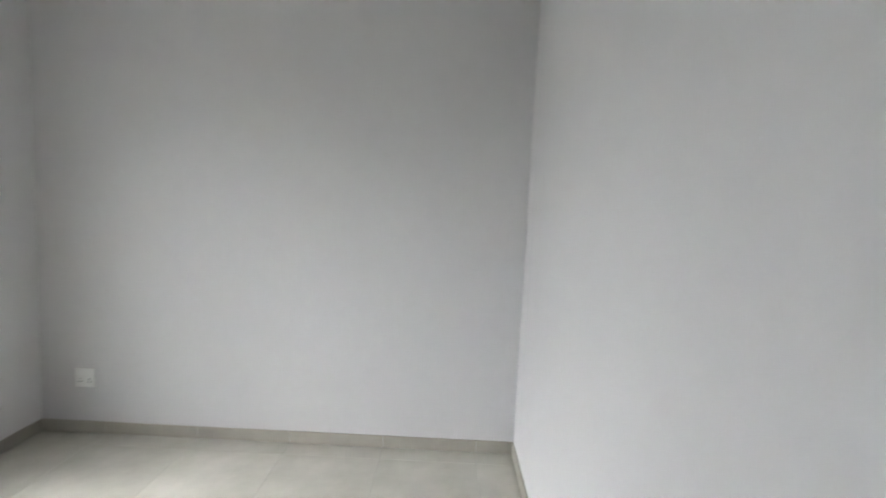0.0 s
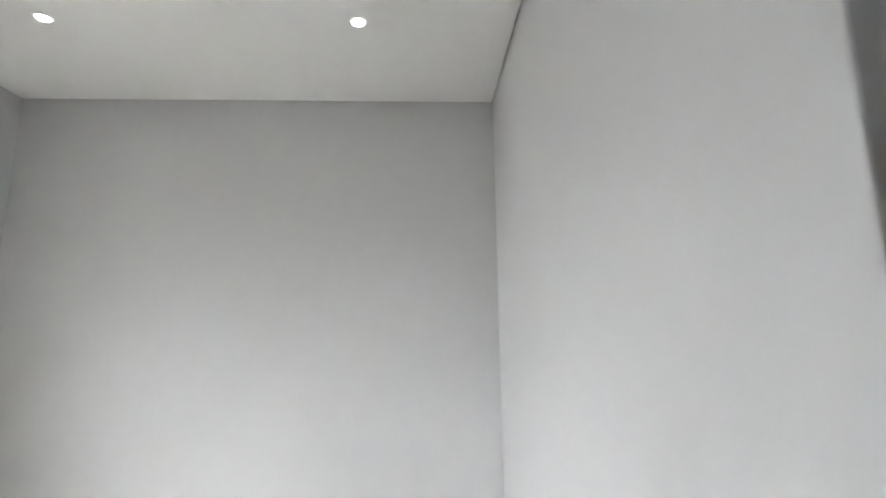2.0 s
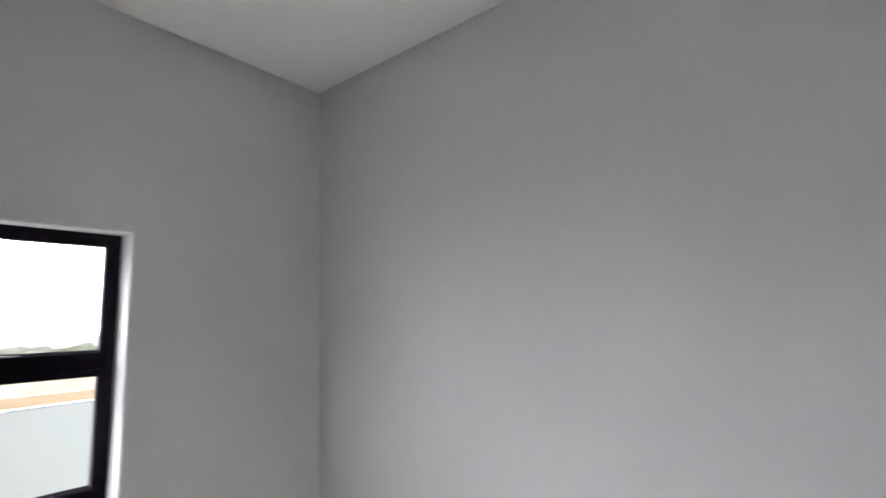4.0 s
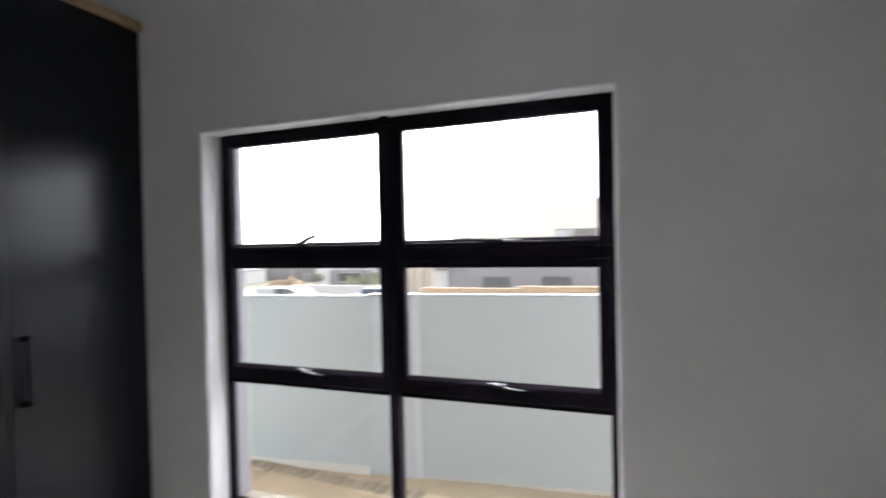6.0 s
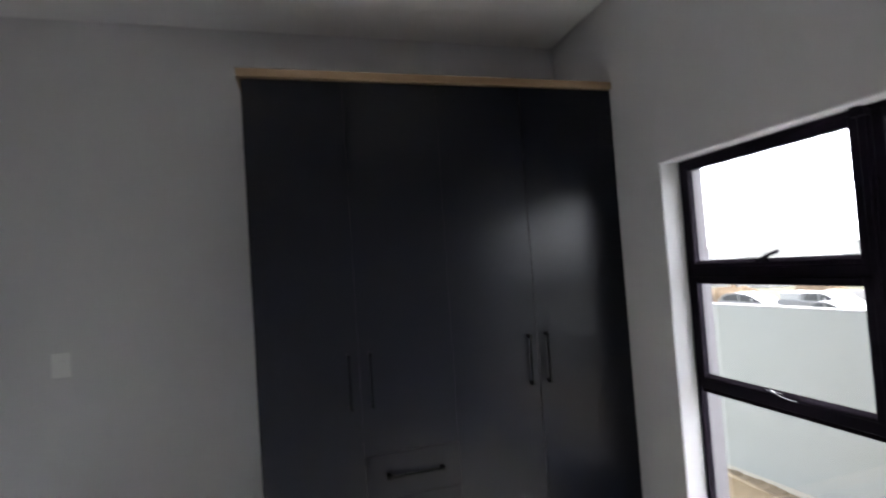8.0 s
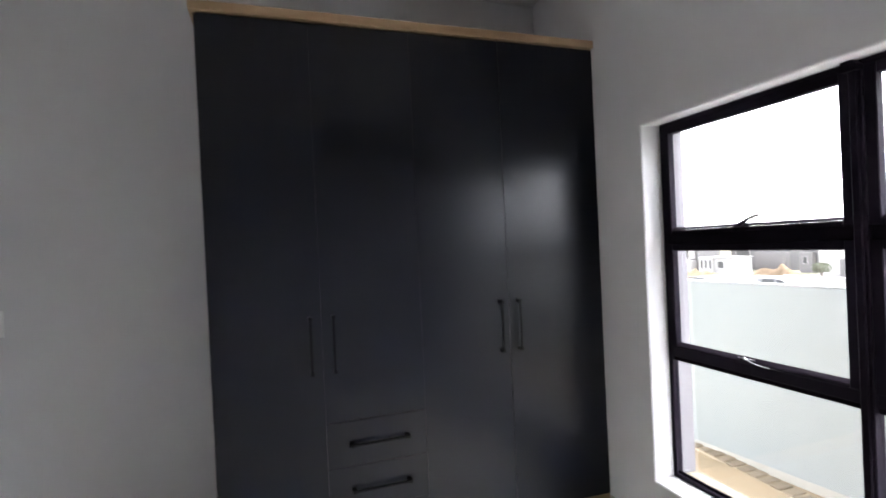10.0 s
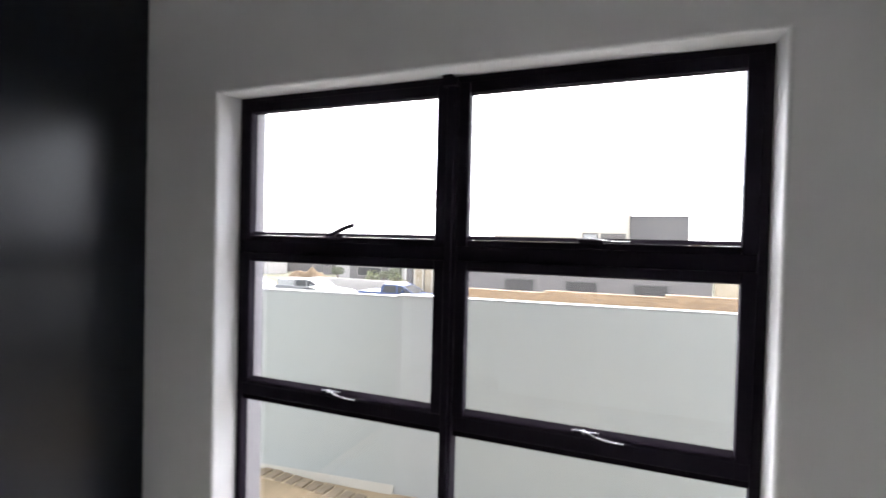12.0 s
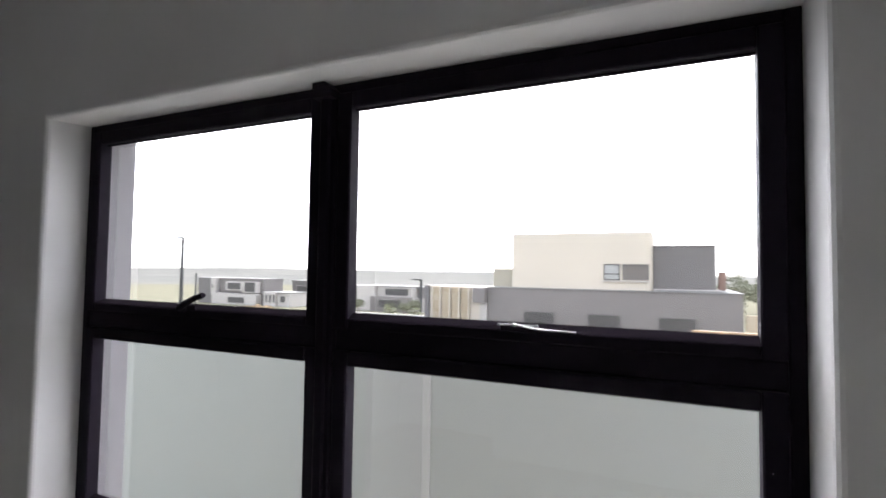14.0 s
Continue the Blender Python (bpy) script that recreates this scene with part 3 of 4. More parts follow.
def neighbour_house():
    y = 30.0
    h = thing("neighbour_house", (0, 0, -3.4), "modern two-storey house, cream box over dark grey ground floor", "house")
    h.location = (0.18, -0.5, 0.25)

    def bx(name, lo, hi, mat, label="", bevel=0.02):
        return box_part(name, lo, hi, mat, h, label, bevel)

    # ground floor with its parapet
    bx("wall", (-9.3, y, -3.6), (3.83, y + 9, 0.44), MIDGREY, "dark grey rendered ground floor")
    bx("parapet", (-9.35, y - 0.06, 0.442), (3.88, y + 9, 0.5), ROOFS)
    bx("fascia", (-10.05, y - 0.5, -0.45), (-9.3, y + 3, 0.42), MIDGREY, "dark grey porch edge")
    bx("porch_post", (-9.75, y - 0.1, -3.4), (-9.31, y + 0.4, -0.45), WHITEP, "white porch post")
    for a, b in ((-7.09, -5.33), (-3.54, -1.81), (0.03, 1.79)):
        window_set(h, a, b, -1.62, -0.82, y, BLIND, GREYWALL)
    # upper cream box with a rounded corner
    bm = bmesh.new()
    out = [(-7.9, y + 0.4), (-0.75, y + 0.4)]
    out += [(-0.75 + 0.5 * math.sin(a), y + 0.9 - 0.5 * math.cos(a)) for a in (0.4, 0.8, 1.2, 1.57)]
    out += [(-0.25, y + 7), (-7.9, y + 7)]
    bm_prism(bm, out, 2, 0.5, 3.6)
    part("upper_wall", bm, CREAM, h, "cream rendered upper storey")
    bx("upper_roof", (-7.85, y + 0.5, 3.601), (-0.3, y + 6.9, 3.64), ROOFS)
    window_set(h, -2.72, -1.88, 1.02, 1.9, y + 0.4, PALEPANE, BLIND, 1.36)
    window_set(h, -1.74, -0.42, 1.05, 1.9, y + 0.4, SHADE, GREYWALL)
    bx("window_ledge", (-2.85, y + 0.28, 0.93), (-0.36, y + 0.4, 1.0), WHITEP)
    bx("upper_wing", (-0.24, y + 1.0, 0.602), (2.74, y + 6.5, 2.86), GREYWALL, "dark grey upper wing")
    bx("wing_trim", (-0.28, y + 0.94, 2.862), (2.79, y + 6.6, 2.92), BLIND)
    bx("flat_roof", (-0.24, y + 0.3, 0.502), (3.2, y + 8, 0.55), ROOFS, "pale flat roof")
    bx("roof_step", (-0.24, y + 0.6, 0.552), (2.95, y + 8, 0.6), WHITEP)
    bx("chimney", (2.96, y + 2.2, 0.552), (3.3, y + 2.7, 1.55), CLAY, "red brick chimney")
    bx("stone_block", (-9.2, y + 0.8, 0.502), (-7.92, y + 4, 1.58), GREYSTONE, "grey stone clad block")
    # street front with stone strips between cream fins
    bx("front_wall", (-13.17, y + 0.15, -3.6), (-9.7, y + 3, 0.46), CREAM, "cream front wall")
    bx("front_post", (-13.46, y, -3.6), (-13.18, y + 3, 0.5), GREYWALL)
    for k in range(4):
        x = -12.95 + 0.635 * k
        bx("stone_strip", (x, y + 0.06, -3.5), (x + 0.5, y + 0.2, 0.4), STONE, "stone strip", 0.03)
        bx("fin", (x + 0.52, y - 0.06, -3.5), (x + 0.6, y + 0.2, 0.42), CREAM, "", 0.01)
    return h


neighbour_house()
tagged(box_part("garden_wall", (4.14, 29.6, -3.3), (13.2, 29.85, -0.32), SANDSTONE, None, "", 0.02), "sandy stone garden wall beside the house", "wall", kind="structure")


def far_house(x0, x1, y, z0, z1, mats, label, boxes, windows):
    """A modern house far off: a main block, further boxes and windows, all in parts of its width and height."""
    h = thing("far_house", (x0, y, z0), label, "house", "houses in the distance")
    wd, ht = x1 - x0, z1 - z0
    box_part("wall", (0, 0, -1.5), (wd, 5, ht), mats[0], h, "", 0.03)
    box_part("roof", (-0.2, -0.25, ht + 0.001), (wd + 0.2, 5.2, ht + 0.16), ROOFS, h)
    for a, b, c, d, dep, m in boxes:
        box_part("front_block", (a * wd, -dep, c * ht - (1.5 if c == 0 else 0)), (b * wd, -0.01, d * ht), m, h, "", 0.03)
    for a, b, c, d, dep in windows:
        window_set(h, a * wd, b * wd, c * ht, d * ht, -dep - 0.02, BLIND, WHITEP)
    return h


far_house(-81.9, -65.9, 70, -5, -0.45, (MIDGREY,), "grey and white modern house far beyond the wall",
          [(0.0, 0.23, 0.0, 1.02, 0.6, GREYWALL), (0.24, 0.31, 0.35, 1.03, 1.0, WHITEP), (0.47, 0.73, 0.54, 0.9, 0.9, WHITEP), (0.75, 0.96, 0.46, 0.9, 1.2, WHITEP), (0.3, 0.98, 0.0, 0.42, 1.6, WHITEP)],
          [(0.26, 0.29, 0.6, 0.78, 1.0), (0.5, 0.71, 0.58, 0.86, 0.9), (0.79, 0.95, 0.5, 0.9, 1.2), (0.56, 0.82, 0.05, 0.3, 1.6)])
far_house(-64.9, -59, 69, -5, -2.72, (WHITEP,), "low white house with tall dark windows in the distance",
          [(0.1, 0.55, 0.0, 1.1, 0.5, WHITEP)], [(0.15, 0.24, 0.25, 0.9, 0.5), (0.29, 0.38, 0.25, 0.9, 0.5), (0.44, 0.53, 0.25, 0.9, 0.5), (0.65, 0.85, 0.3, 0.8, 0.0)])
far_house(-68.1, -57, 80, -5.2, -0.85, (GREYWALL,), "tall dark grey house in the distance", [(0.5, 1.0, 0.0, 0.7, 1.0, MIDGREY)], [(0.1, 0.35, 0.5, 0.8, 0.0)])
far_house(-53.6, -50.4, 78, -5.2, -1.4, (GREYWALL,), "dark grey house in the distance", [(0.0, 0.6, 0.0, 0.8, 0.8, MIDGREY)], [(0.15, 0.4, 0.35, 0.65, 0.8)])
far_house(-46.6, -36.8, 72, -5, -1.15, (WHITEP,), "white and grey house with a broad window in the distance",
          [(0.0, 0.35, 0.0, 1.04, 0.9, WHITEP), (0.3, 1.02, 0.0, 0.6, 1.4, MIDGREY)], [(0.5, 0.95, 0.64, 0.94, 0.0), (0.45, 0.9, 0.12, 0.5, 1.4)])
far_house(-37.9, -34.6, 74, -5, -1.3, (MIDGREY,), "grey house with a flat roof in the distance", [(0.2, 0.9, 0.0, 0.55, 0.8, WHITEP)], [(0.3, 0.6, 0.12, 0.42, 0.8)])
far_house(14.4, 30.4, 70, -5, -2, (WHITEP,), "low pale house in the distance", [(0.1, 0.5, 0.0, 0.8, 0.8, WHITEP)], [(0.15, 0.3, 0.2, 0.6, 0.8)])


# low wall behind the parked cars
tagged(box_part("street_wall", (-24.0, 34, -4.2), (-14.8, 34.2, -1.64), WHITEP, None, "", 0.02), "low beige wall beside the street", "wall", kind="structure")


def vehicle(x, y, z, length, turn, paint, label, category, body, cabin):
    """A parked vehicle: side outlines give the body and the glasshouse; wheels on round tyres."""
    v = thing(category.replace(" ", "_"), (x, y, z), label, category)
    v.rotation_euler = (0, 0, radians(turn))
    w = 0.92
    bm = bmesh.new()
    bm_prism(bm, [(a * length, b) for a, b in body], 1, -w, w)
    bmesh.ops.bevel(bm, geom=[e for e in bm.edges], offset=0.05, segments=2, profile=0.6, affect="EDGES")
    shell = part("body", bm, paint, v)
    bm = bmesh.new()
    bm_prism(bm, [(a * length, b) for a, b in cabin], 1, -w + 0.1, w - 0.1)
    roof = part("cabin", bm, paint, v)
    # side windows follow the cabin's outline, a little smaller, with a pillar between; screens lie on its ends
    foot, peak = min(b for a, b in cabin), max(b for a, b in cabin)
    mid = 0.5 * (cabin[0][0] + cabin[-1][0])
    inner = [(mid + (a - mid) * 0.84, foot + 0.07 + (b - foot) * 0.74) for a, b in cabin]

    def height_at(a):
        for (a0, b0), (a1, b1) in zip(inner, inner[1:]):
            if a0 <= a <= a1:
                return b0 + (b1 - b0) * (a - a0) / (a1 - a0)
        return inner[0][1]
    split = mid - 0.01
    for side in (-1, 1):
        ys = sorted((side * (w - 0.1), side * (w - 0.085)))
        for keep, edge in ((lambda a: a < split - 0.012, split - 0.012), (lambda a: a > split + 0.012, split + 0.012)):
            pts = [(a, b) for a, b in inner if keep(a)]
            low = inner[0][1]
            end = [(edge, height_at(edge)), (edge, low)]
            pts = pts + end if edge < split else list(reversed(end)) + pts
            bm = bmesh.new()
            bm_prism(bm, [(a * length, b) for a, b in pts], 1, *ys)
            part("side_window", bm, CARGLASS, roof)
    for p0, p1, k in ((cabin[-1], cabin[-2], 1), (cabin[0], cabin[1], -1)):
        lo, hi = Vector(p0), Vector(p1)
        l0, l1 = lo.lerp(hi, 0.15), lo.lerp(hi, 0.95)
        off = 0.012 * k
        bm = bmesh.new()
        bm_prism(bm, [(l0.x * length, l0.y), (l1.x * length, l1.y), (l1.x * length + off, l1.y + 0.006), (l0.x * length + off, l0.y + 0.006)], 1, -w + 0.2, w - 0.2)
        part("screen", bm, CARGLASS, roof)
    for side in (-1, 1):
        box_part("mirror", (cabin[-2][0] * length + 0.05, min(side * w, side * (w + 0.16)), foot + 0.08), (cabin[-2][0] * length + 0.16, max(side * w, side * (w + 0.16)), foot + 0.26), paint, v, "", 0.02)
    for wx in (0.19, 0.81):
        for side in (-1, 1):
            bm = bmesh.new()
            bmesh.ops.create_cone(bm, cap_ends=True, segments=20, radius1=0.36, radius2=0.36, depth=0.22, matrix=Matrix.Translation((wx * length, side * (w - 0.1), 0.36)) @ Euler((radians(90), 0, 0)).to_matrix().to_4x4())
            wh = part("wheel", bm, TYRE, v)
            bm = bmesh.new()
            bmesh.ops.create_cone(bm, cap_ends=True, segments=16, radius1=0.22, radius2=0.2, depth=0.03, matrix=Matrix.Translation((wx * length, side * (w + 0.02), 0.36)) @ Euler((radians(90), 0, 0)).to_matrix().to_4x4())
            part("rim", bm, STEEL, wh)
    for side in (-1, 1):
        part_box = ((0.985 * length, side * 0.62 - 0.16, 0.68), (0.999 * length, side * 0.62 + 0.16, 0.86))
        box_part("headlight", *part_box, PALEPANE, v, "", 0.01)
    return v


WAGON = [(0.0, 0.4), (0.0, 0.85), (0.02, 1.02), (0.3, 1.04), (0.66, 1.03), (0.88, 0.95), (0.98, 0.8), (1.0, 0.4)]
WAGON_CAB = [(0.02, 1.0), (0.06, 1.3), (0.14, 1.5), (0.28, 1.58), (0.42, 1.54), (0.54, 1.36), (0.68, 1.0)]
HATCH = [(0.0, 0.4), (0.0, 0.9), (0.05, 1.02), (0.35, 1.04), (0.8, 1.04), (0.95, 0.88), (1.0, 0.7), (1.0, 0.4)]
HATCH_CAB = [(0.32, 1.0), (0.37, 1.3), (0.46, 1.52), (0.56, 1.56), (0.64, 1.5), (0.74, 1.3), (0.86, 1.0)]
TRUCK = [(0.0, 0.5), (0.0, 1.2), (0.03, 1.26), (0.27, 1.26), (0.28, 1.22), (0.68, 1.2), (0.95, 1.1), (1.0, 0.95), (1.0, 0.5)]
TRUCK_CAB = [(0.28, 1.2), (0.29, 1.55), (0.31, 1.68), (0.45, 1.7), (0.55, 1.64), (0.7, 1.18)]
BIG_TRUCK = [(a, b + (0.16 if b > 0.6 else 0.0)) for a, b in TRUCK]
BIG_CAB = [(0.26, 1.34), (0.275, 1.7), (0.3, 1.87), (0.44, 1.88), (0.52, 1.82), (0.68, 1.34)]
vehicle(-26.3, 28, ground_z(0, 28), 4.9, 2, CARWHITE, "white estate car parked beside the street", "estate car", WAGON, WAGON_CAB)
pickup = vehicle(-22.3, 28.6, ground_z(0, 28.6), 5.4, -2, CARWHITE, "white pickup truck with a grey load box, parked beside the street", "pickup truck", TRUCK, TRUCK_CAB)
box_part("load_box", (0.1, -0.78, 1.22), (1.42, 0.78, 1.66), PALEPANE, pickup, "grey box in the load bed", 0.04)
vehicle(-19.9, 26, ground_z(0, 26), 4.3, -3, CARWHITE, "white hatchback car parked before a pickup truck", "hatchback car", HATCH, HATCH_CAB)
vehicle(-14.9, 27, ground_z(0, 27), 5.4, 2, CARBLUE, "blue double-cab pickup truck parked beside the street", "pickup truck", BIG_TRUCK, BIG_CAB)


def street_lamp(x, y, top, arm):
    zb = ground_z(x, y)
    s = thing("street_lamp", (x, y, zb), "thin grey steel street lamp beside the road", "street lamp", "street lamps")
    h = top - zb
    bm = bmesh.new()
    bm_tube(bm, [(0, 0, 0), (0, 0, h * 0.5), (0, 0, h)], 0.24, 8, 0.85)
    part("pole", bm, STEEL, s)
    bm = bmesh.new()
    bm_tube(bm, [(0, 0, h - 0.05), (arm * 0.5, 0, h - 0.02), (arm, 0, h - 0.03)], 0.13, 6)
    part("arm", bm, STEEL, s)
    box_part("lamp_head", (min(arm, arm * 1.5), -0.12, h - 0.12), (max(arm, arm * 1.5), 0.12, h + 0.01), STEEL, s, "", 0.03)


street_lamp(-56.55, 46, 5.5, -1.0)
street_lamp(-34.1, 70, 0.23, -1.3)


def utility_pole(x, y, top):
    zb = ground_z(x, y)
    p = thing("utility_pole", (x, y, zb), "thin plain grey pole beside the road", "pole")
    h = top - zb
    bm = bmesh.new()
    bm_tube(bm, [(0, 0, 0), (0, 0, h * 0.5), (0, 0, h)], 0.13, 8, 0.8)
    part("shaft", bm, STEEL, p)
    bm = bmesh.new()
    bm_tube(bm, [(0, 0, h - 0.02), (0, 0, h + 0.06)], 0.15, 8)
    part("cap", bm, STEEL, p)


utility_pole(-53.9, 46, 0.8)


def tree(x, y, z, height, spread, seed):
    """A small garden tree: tapered trunk, limbs and a crown of many leaf clumps."""
    rng = random.Random(seed)
    t = thing("tree", (x, y, z), "small green garden tree with a loose crown", "tree", "garden trees")
    bm = bmesh.new()
    bm_tube(bm, [(0, 0, -0.3), (0.05, 0, height * 0.3), (0.02, 0.05, height * 0.6)], 0.14, 8, 0.5)
    for k in range(6):
        a = k * 1.05 + rng.random()
        bm_tube(bm, [(0.03, 0.02, height * 0.35), (spread * 0.3 * math.cos(a), spread * 0.3 * math.sin(a), height * 0.6), (spread * 0.6 * math.cos(a), spread * 0.6 * math.sin(a), height * 0.78)], 0.05, 5, 0.3)
    part("trunk", bm, BARK, t)
    bm = bmesh.new()
    for k in range(700):
        u, a = rng.random() ** 0.5, rng.random() * math.tau
        zz = height * (0.45 + 0.55 * rng.random())
        k2 = math.sqrt(max(0.05, 1 - ((zz / height - 0.7) / 0.36) ** 2))
        c = Vector((spread * u * k2 * math.cos(a), spread * u * k2 * math.sin(a), zz))
        m = Matrix.Translation(c) @ Euler((rng.uniform(0, 3), rng.uniform(0, 3), rng.uniform(0, 6))).to_matrix().to_4x4()
        s = rng.uniform(0.06, 0.14) * spread
        vs = [bm.verts.new(m @ Vector(p)) for p in ((-s, 0, 0), (0, -0.5 * s, 0.1 * s), (s, 0, 0), (0, 0.5 * s, 0.1 * s))]
        bm.faces.new(vs)
    part("crown", bm, HAZED_LEAF, t, "loose green leaves")


def shrub(x, y, z, height, spread, seed):
    """A rounded shrub of leaf clumps on short stems."""
    rng = random.Random(seed)
    s = thing("shrub", (x, y, z), "pale green leafy shrub behind a low wall", "shrub", "shrubs behind the low wall")
    bm = bmesh.new()
    for k in range(5):
        a = k * 1.25 + rng.random()
        bm_tube(bm, [(0, 0, -0.2), (0.2 * spread * math.cos(a), 0.2 * spread * math.sin(a), 0.4 * height), (0.5 * spread * math.cos(a), 0.5 * spread * math.sin(a), 0.8 * height)], 0.04, 5, 0.4)
    part("stems", bm, BARK, s)
    bm = bmesh.new()
    for k in range(600):
        a, u, v = rng.random() * math.tau, rng.random() ** 0.4, rng.random()
        top = height * (0.75 + 0.25 * math.sin(3 * a + seed)) 
        c = Vector((spread * u * math.cos(a) * (1 - 0.5 * v * v), spread * u * math.sin(a) * (1 - 0.5 * v * v), 0.1 + top * v))
        m = Matrix.Translation(c) @ Euler((rng.uniform(0, 3), rng.uniform(0, 3), rng.uniform(0, 6))).to_matrix().to_4x4()
        q = rng.uniform(0.07, 0.15)
        bm.faces.new([bm.verts.new(m @ Vector(p)) for p in ((-q, 0, 0), (0, -0.5 * q, 0.1 * q), (q, 0, 0), (0, 0.5 * q, 0.1 * q))])
    part("foliage", bm, SHRUBLEAF, s, "pale green leaves")


SHRUBLEAF = surface("pale_leaves", (0.19, 0.195, 0.11), 0.7, vary=0.15, scale=2, grain=12, bump=0, second=(0.08, 0.1, 0.035))
for k, (x, y, hh, sp) in enumerate(((-19.6, 36, 2.0, 0.8), (-17.6, 36.3, 1.8, 0.9))):
    shrub(x, y, ground_z(x, y), hh, sp, 20 + k)


def earth_mound(x, y, wx, wy, height, seed):
    """A heap of dug earth with a lumpy, uneven top."""
    bm = bmesh.new()
    nx, ny = 44, 20
    grid = []
    for j in range(ny + 1):
        row = []
        for i in range(nx + 1):
            u, v = 2 * i / nx - 1, 2 * j / ny - 1
            k = max(0.0, 1 - u * u) ** 0.6 * max(0.0, 1 - v * v) ** 0.6
            z = height * k * (0.9 + 0.35 * noise.noise((u * 2.2 + seed, v * 2.2, 1)) + 0.18 * noise.noise((u * 9 + seed, v * 6, 4)))
            row.append(bm.verts.new((u * wx, v * wy, z - 0.25)))
        grid.append(row)
    for a, b in zip(grid, grid[1:]):
        for i in range(nx):
            bm.faces.new((a[i], a[i + 1], b[i + 1], b[i])).smooth = True
    ob = part("earth_mound", bm, DUGEARTH)
    ob.location = (x, y, ground_z(x, y))
    tagged(ob, "heap of dug brown earth behind the parked cars", "earth mound", "heaps of earth")


DUGEARTH = surface("dug_earth", (0.17, 0.125, 0.083), 0.95, vary=0.15, scale=0.5, grain=5, bump=0.6, second=(0.08, 0.058, 0.04), spec=0.0)
earth_mound(-33.6, 36, 2.8, 2.0, 1.75, 1)
earth_mound(-26.0, 36, 3.0, 2.0, 2.0, 5)
for x, y, hh, sp, seed in ((4.95, 42, 5.1, 0.95, 1), (-30.0, 60, 2.2, 1.1, 2), (-42.9, 66, 2.0, 1.1, 3), (-32.7, 62, 1.8, 0.9, 4), (16.4, 60, 3.6, 2.5, 5)):
    tree(x, y, ground_z(x, y), hh, sp, seed)
# a loose belt of trees beyond the neighbour's house
belt = random.Random(31)
for k in range(12):
    x, y = 8.5 + 2.0 * k + belt.uniform(-0.8, 0.8), belt.uniform(84, 128)
    tree(x * y / 100, y, ground_z(x, y), belt.uniform(4.2, 6.4), belt.uniform(1.7, 2.8), 40 + k)


def hills():
    """Low ridges all round the horizon."""
    bm = bmesh.new()
    for r0, base, amp, sd in ((900, -16, 4.0, 0), (1500, -14, 10.0, 9)):
        rings = [[], [], []]
        n = 240
        for k in range(n):
            a = k * math.tau / n
            c, s = math.cos(a), math.sin(a)
            hh = base + 8 + amp * (0.5 + noise.noise((c * 3 + sd, s * 3, 0.3)) * 0.7 + 0.25 * noise.noise((c * 14 + sd, s * 14, 2)))
            for ring, (rr, z) in zip(rings, ((r0 * 0.4, -10.5), (r0, hh), (r0 * 1.4, base - 6))):
                ring.append(bm.verts.new((rr * c, rr * s, z)))
        for a, b in zip(rings, rings[1:]):
            for k in range(n):
                f = bm.faces.new((a[k], a[(k + 1) % n], b[(k + 1) % n], b[k]))
                f.smooth = True
    tagged(part("far_hills", bm, HILL), "low hazy grey-green hills on the horizon", "hills", kind="structure")


hills()


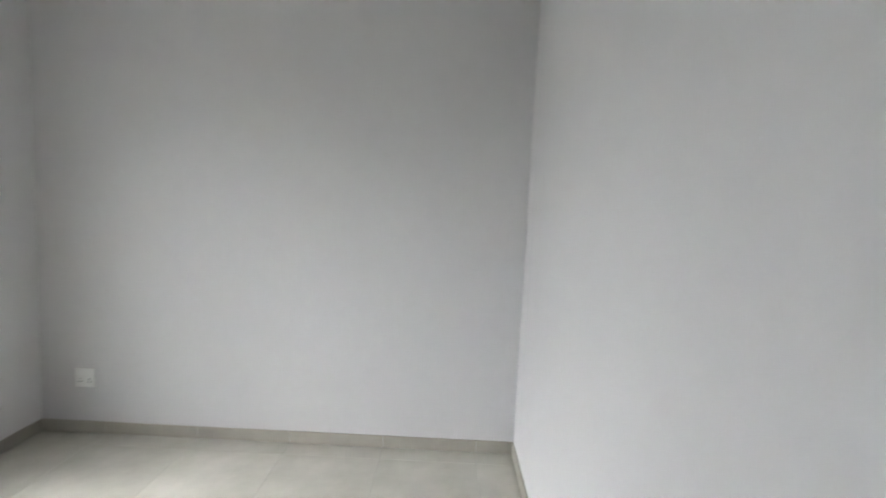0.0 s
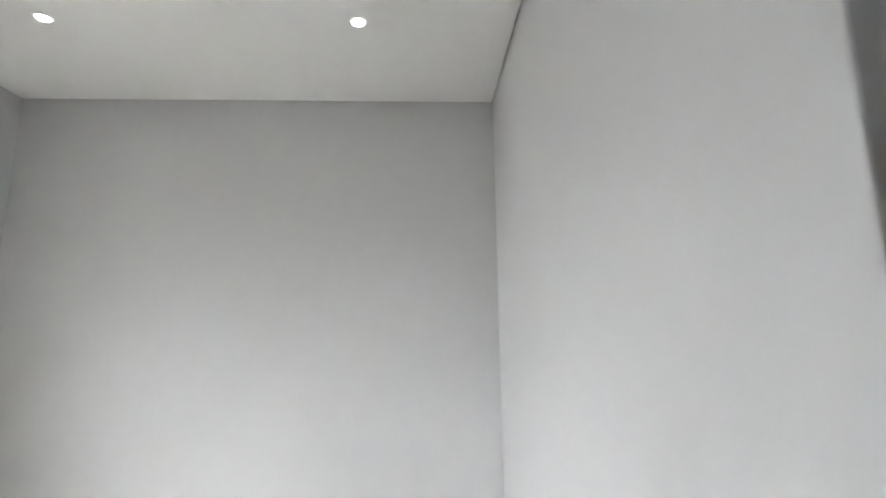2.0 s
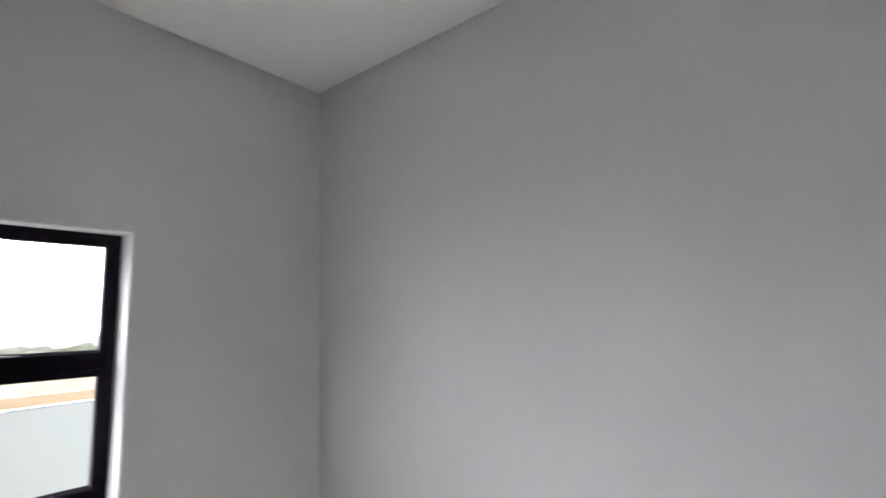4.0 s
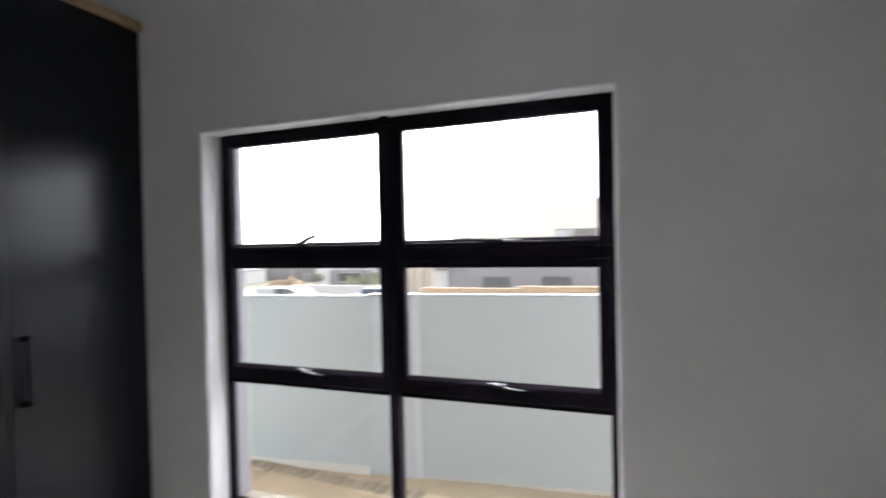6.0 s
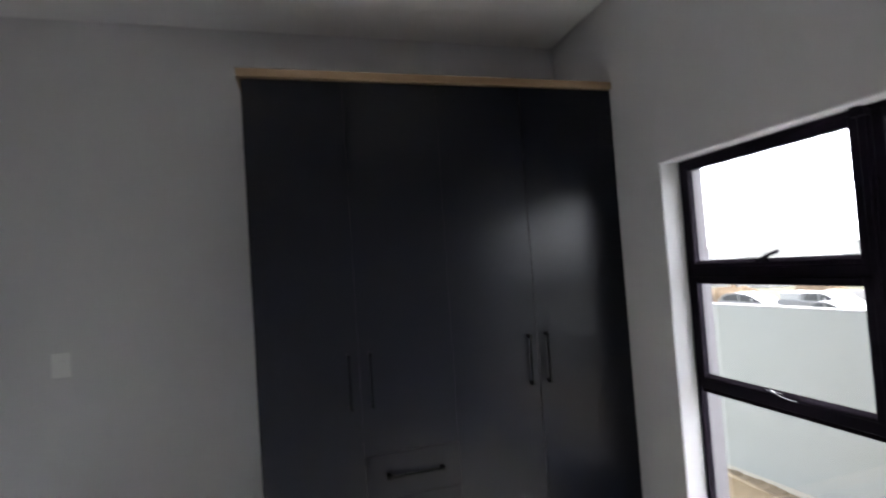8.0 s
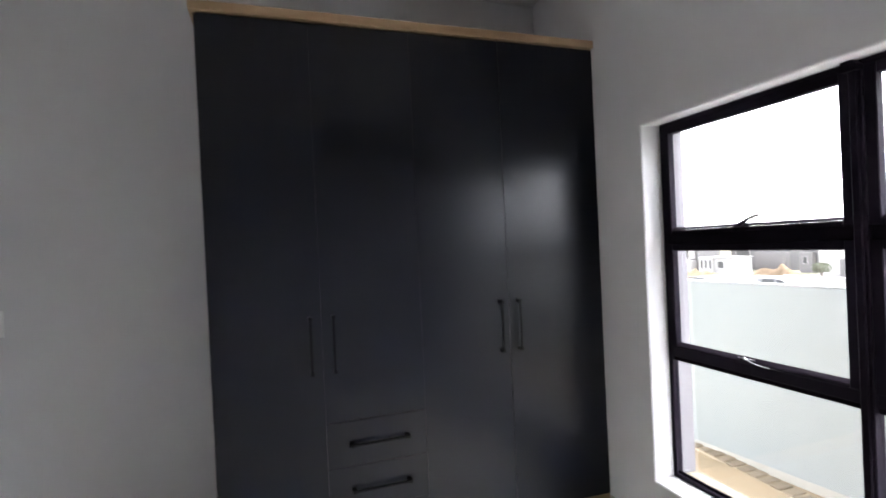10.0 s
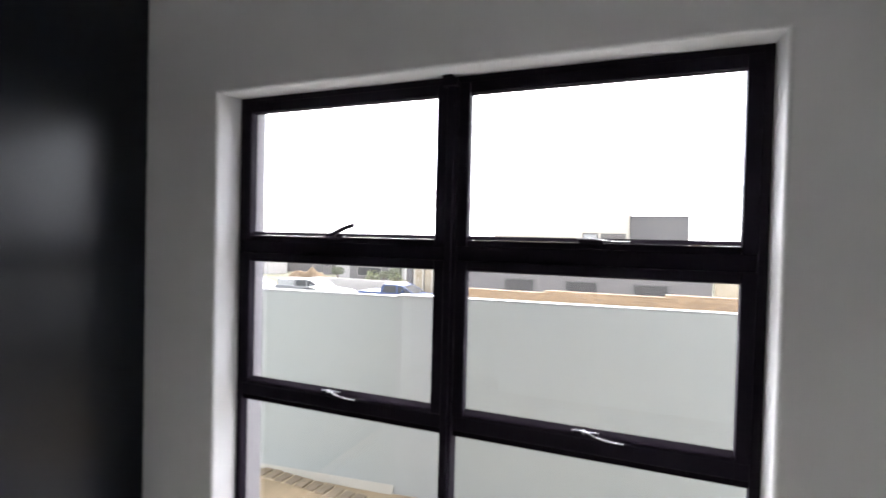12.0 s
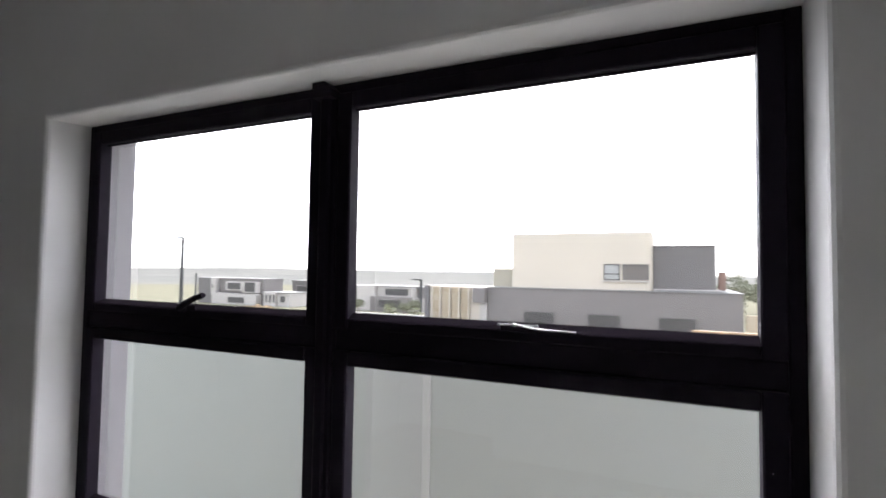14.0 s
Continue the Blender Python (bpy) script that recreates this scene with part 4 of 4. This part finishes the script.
# ---------- floor tiles, skirting tiles and bricks ----------
def floor_tiles():
    size, g = 0.6, 0.0008
    bm = bmesh.new()
    bm_box(bm, (g, g, -0.008), (size - g, size - g, 0.0), 0.0005)
    full = mesh_of("tile", bm, TILE)
    ox, oy = E - 4.35, N - 0.42 - 6 * size
    for i in range(10):
        for j in range(8):
            x, y = ox + i * size, oy + j * size
            x0, x1, y0, y1 = max(x, W), min(x + size, E), max(y, NOOK_Y), min(y + size, N)
            if x0 >= x1 or y0 >= y1:
                continue
            cells = [(x0, x1, y0, y1)]
            if y0 < S < y1 and x1 > NOOK_X:
                cells = [(x0, x1, S, y1), (x0, min(x1, NOOK_X), y0, S)]
            elif y1 <= S:
                cells = [(x0, min(x1, NOOK_X), y0, y1)]
            for a, b, c, d in cells:
                if b - a < 0.01 or d - c < 0.01:
                    continue
                if b - a > size - 1e-6 and d - c > size - 1e-6:
                    ob = new("tile", full)
                    ob.location = (a, c, 0)
                    ob.parent = floor
                else:
                    ob = box_part("tile", (a + g, c + g, -0.008), (b - g, d - g, 0.0), TILE, floor, "", 0.0005)


floor_tiles()
# floor tile darkened: upright faces catch less light, and the colour carries that
SKIRT_SHADED = surface("skirting_tile", (0.4, 0.372, 0.325), 0.35, vary=0.06, scale=2.2, grain=8, bump=0.004, second=(0.32, 0.295, 0.255), piece=0.03)


def skirting(runs):
    """Cut tiles 80 mm high along the foot of the walls."""
    base = thing("baseboard", (0, 0, 0), "beige-grey tile skirting along the walls", "skirting", kind="structure")
    for (xa, ya), (xb, yb), nx, ny, first in runs:
        length = math.hypot(xb - xa, yb - ya)
        ux, uy = (xb - xa) / length, (yb - ya) / length
        s = 0.0
        step = first
        while s < length - 0.005:
            e = min(length, s + step)
            p, q = (xa + ux * (s + 0.0012), ya + uy * (s + 0.0012)), (xa + ux * (e - 0.0012), ya + uy * (e - 0.0012))
            r = (p[0] + nx * 0.01, p[1] + ny * 0.01)
            xs, ys = (p[0], q[0], r[0]), (p[1], q[1], r[1])
            box_part("skirting_tile", (min(xs), min(ys), 0.0005), (max(xs), max(ys), 0.08), SKIRT_SHADED, base, "", 0.0015)
            s, step = e, 0.6


skirting([((E, N), (E, S), -1, 0, 0.42), ((-1.25, N), (E - 0.011, N), 0, -1, 0.5), ((NOOK_X, S), (E - 0.011, S), 0, 1, 0.35),
          ((NOOK_X, NOOK_Y), (NOOK_X, S), -1, 0, 0.6), ((W, NOOK_Y + 0.011), (W, 0.1), 1, 0, 0.6), ((W + 0.011, NOOK_Y), (NOOK_X - 0.011, NOOK_Y), 0, 1, 0.3)])
brick_wall()
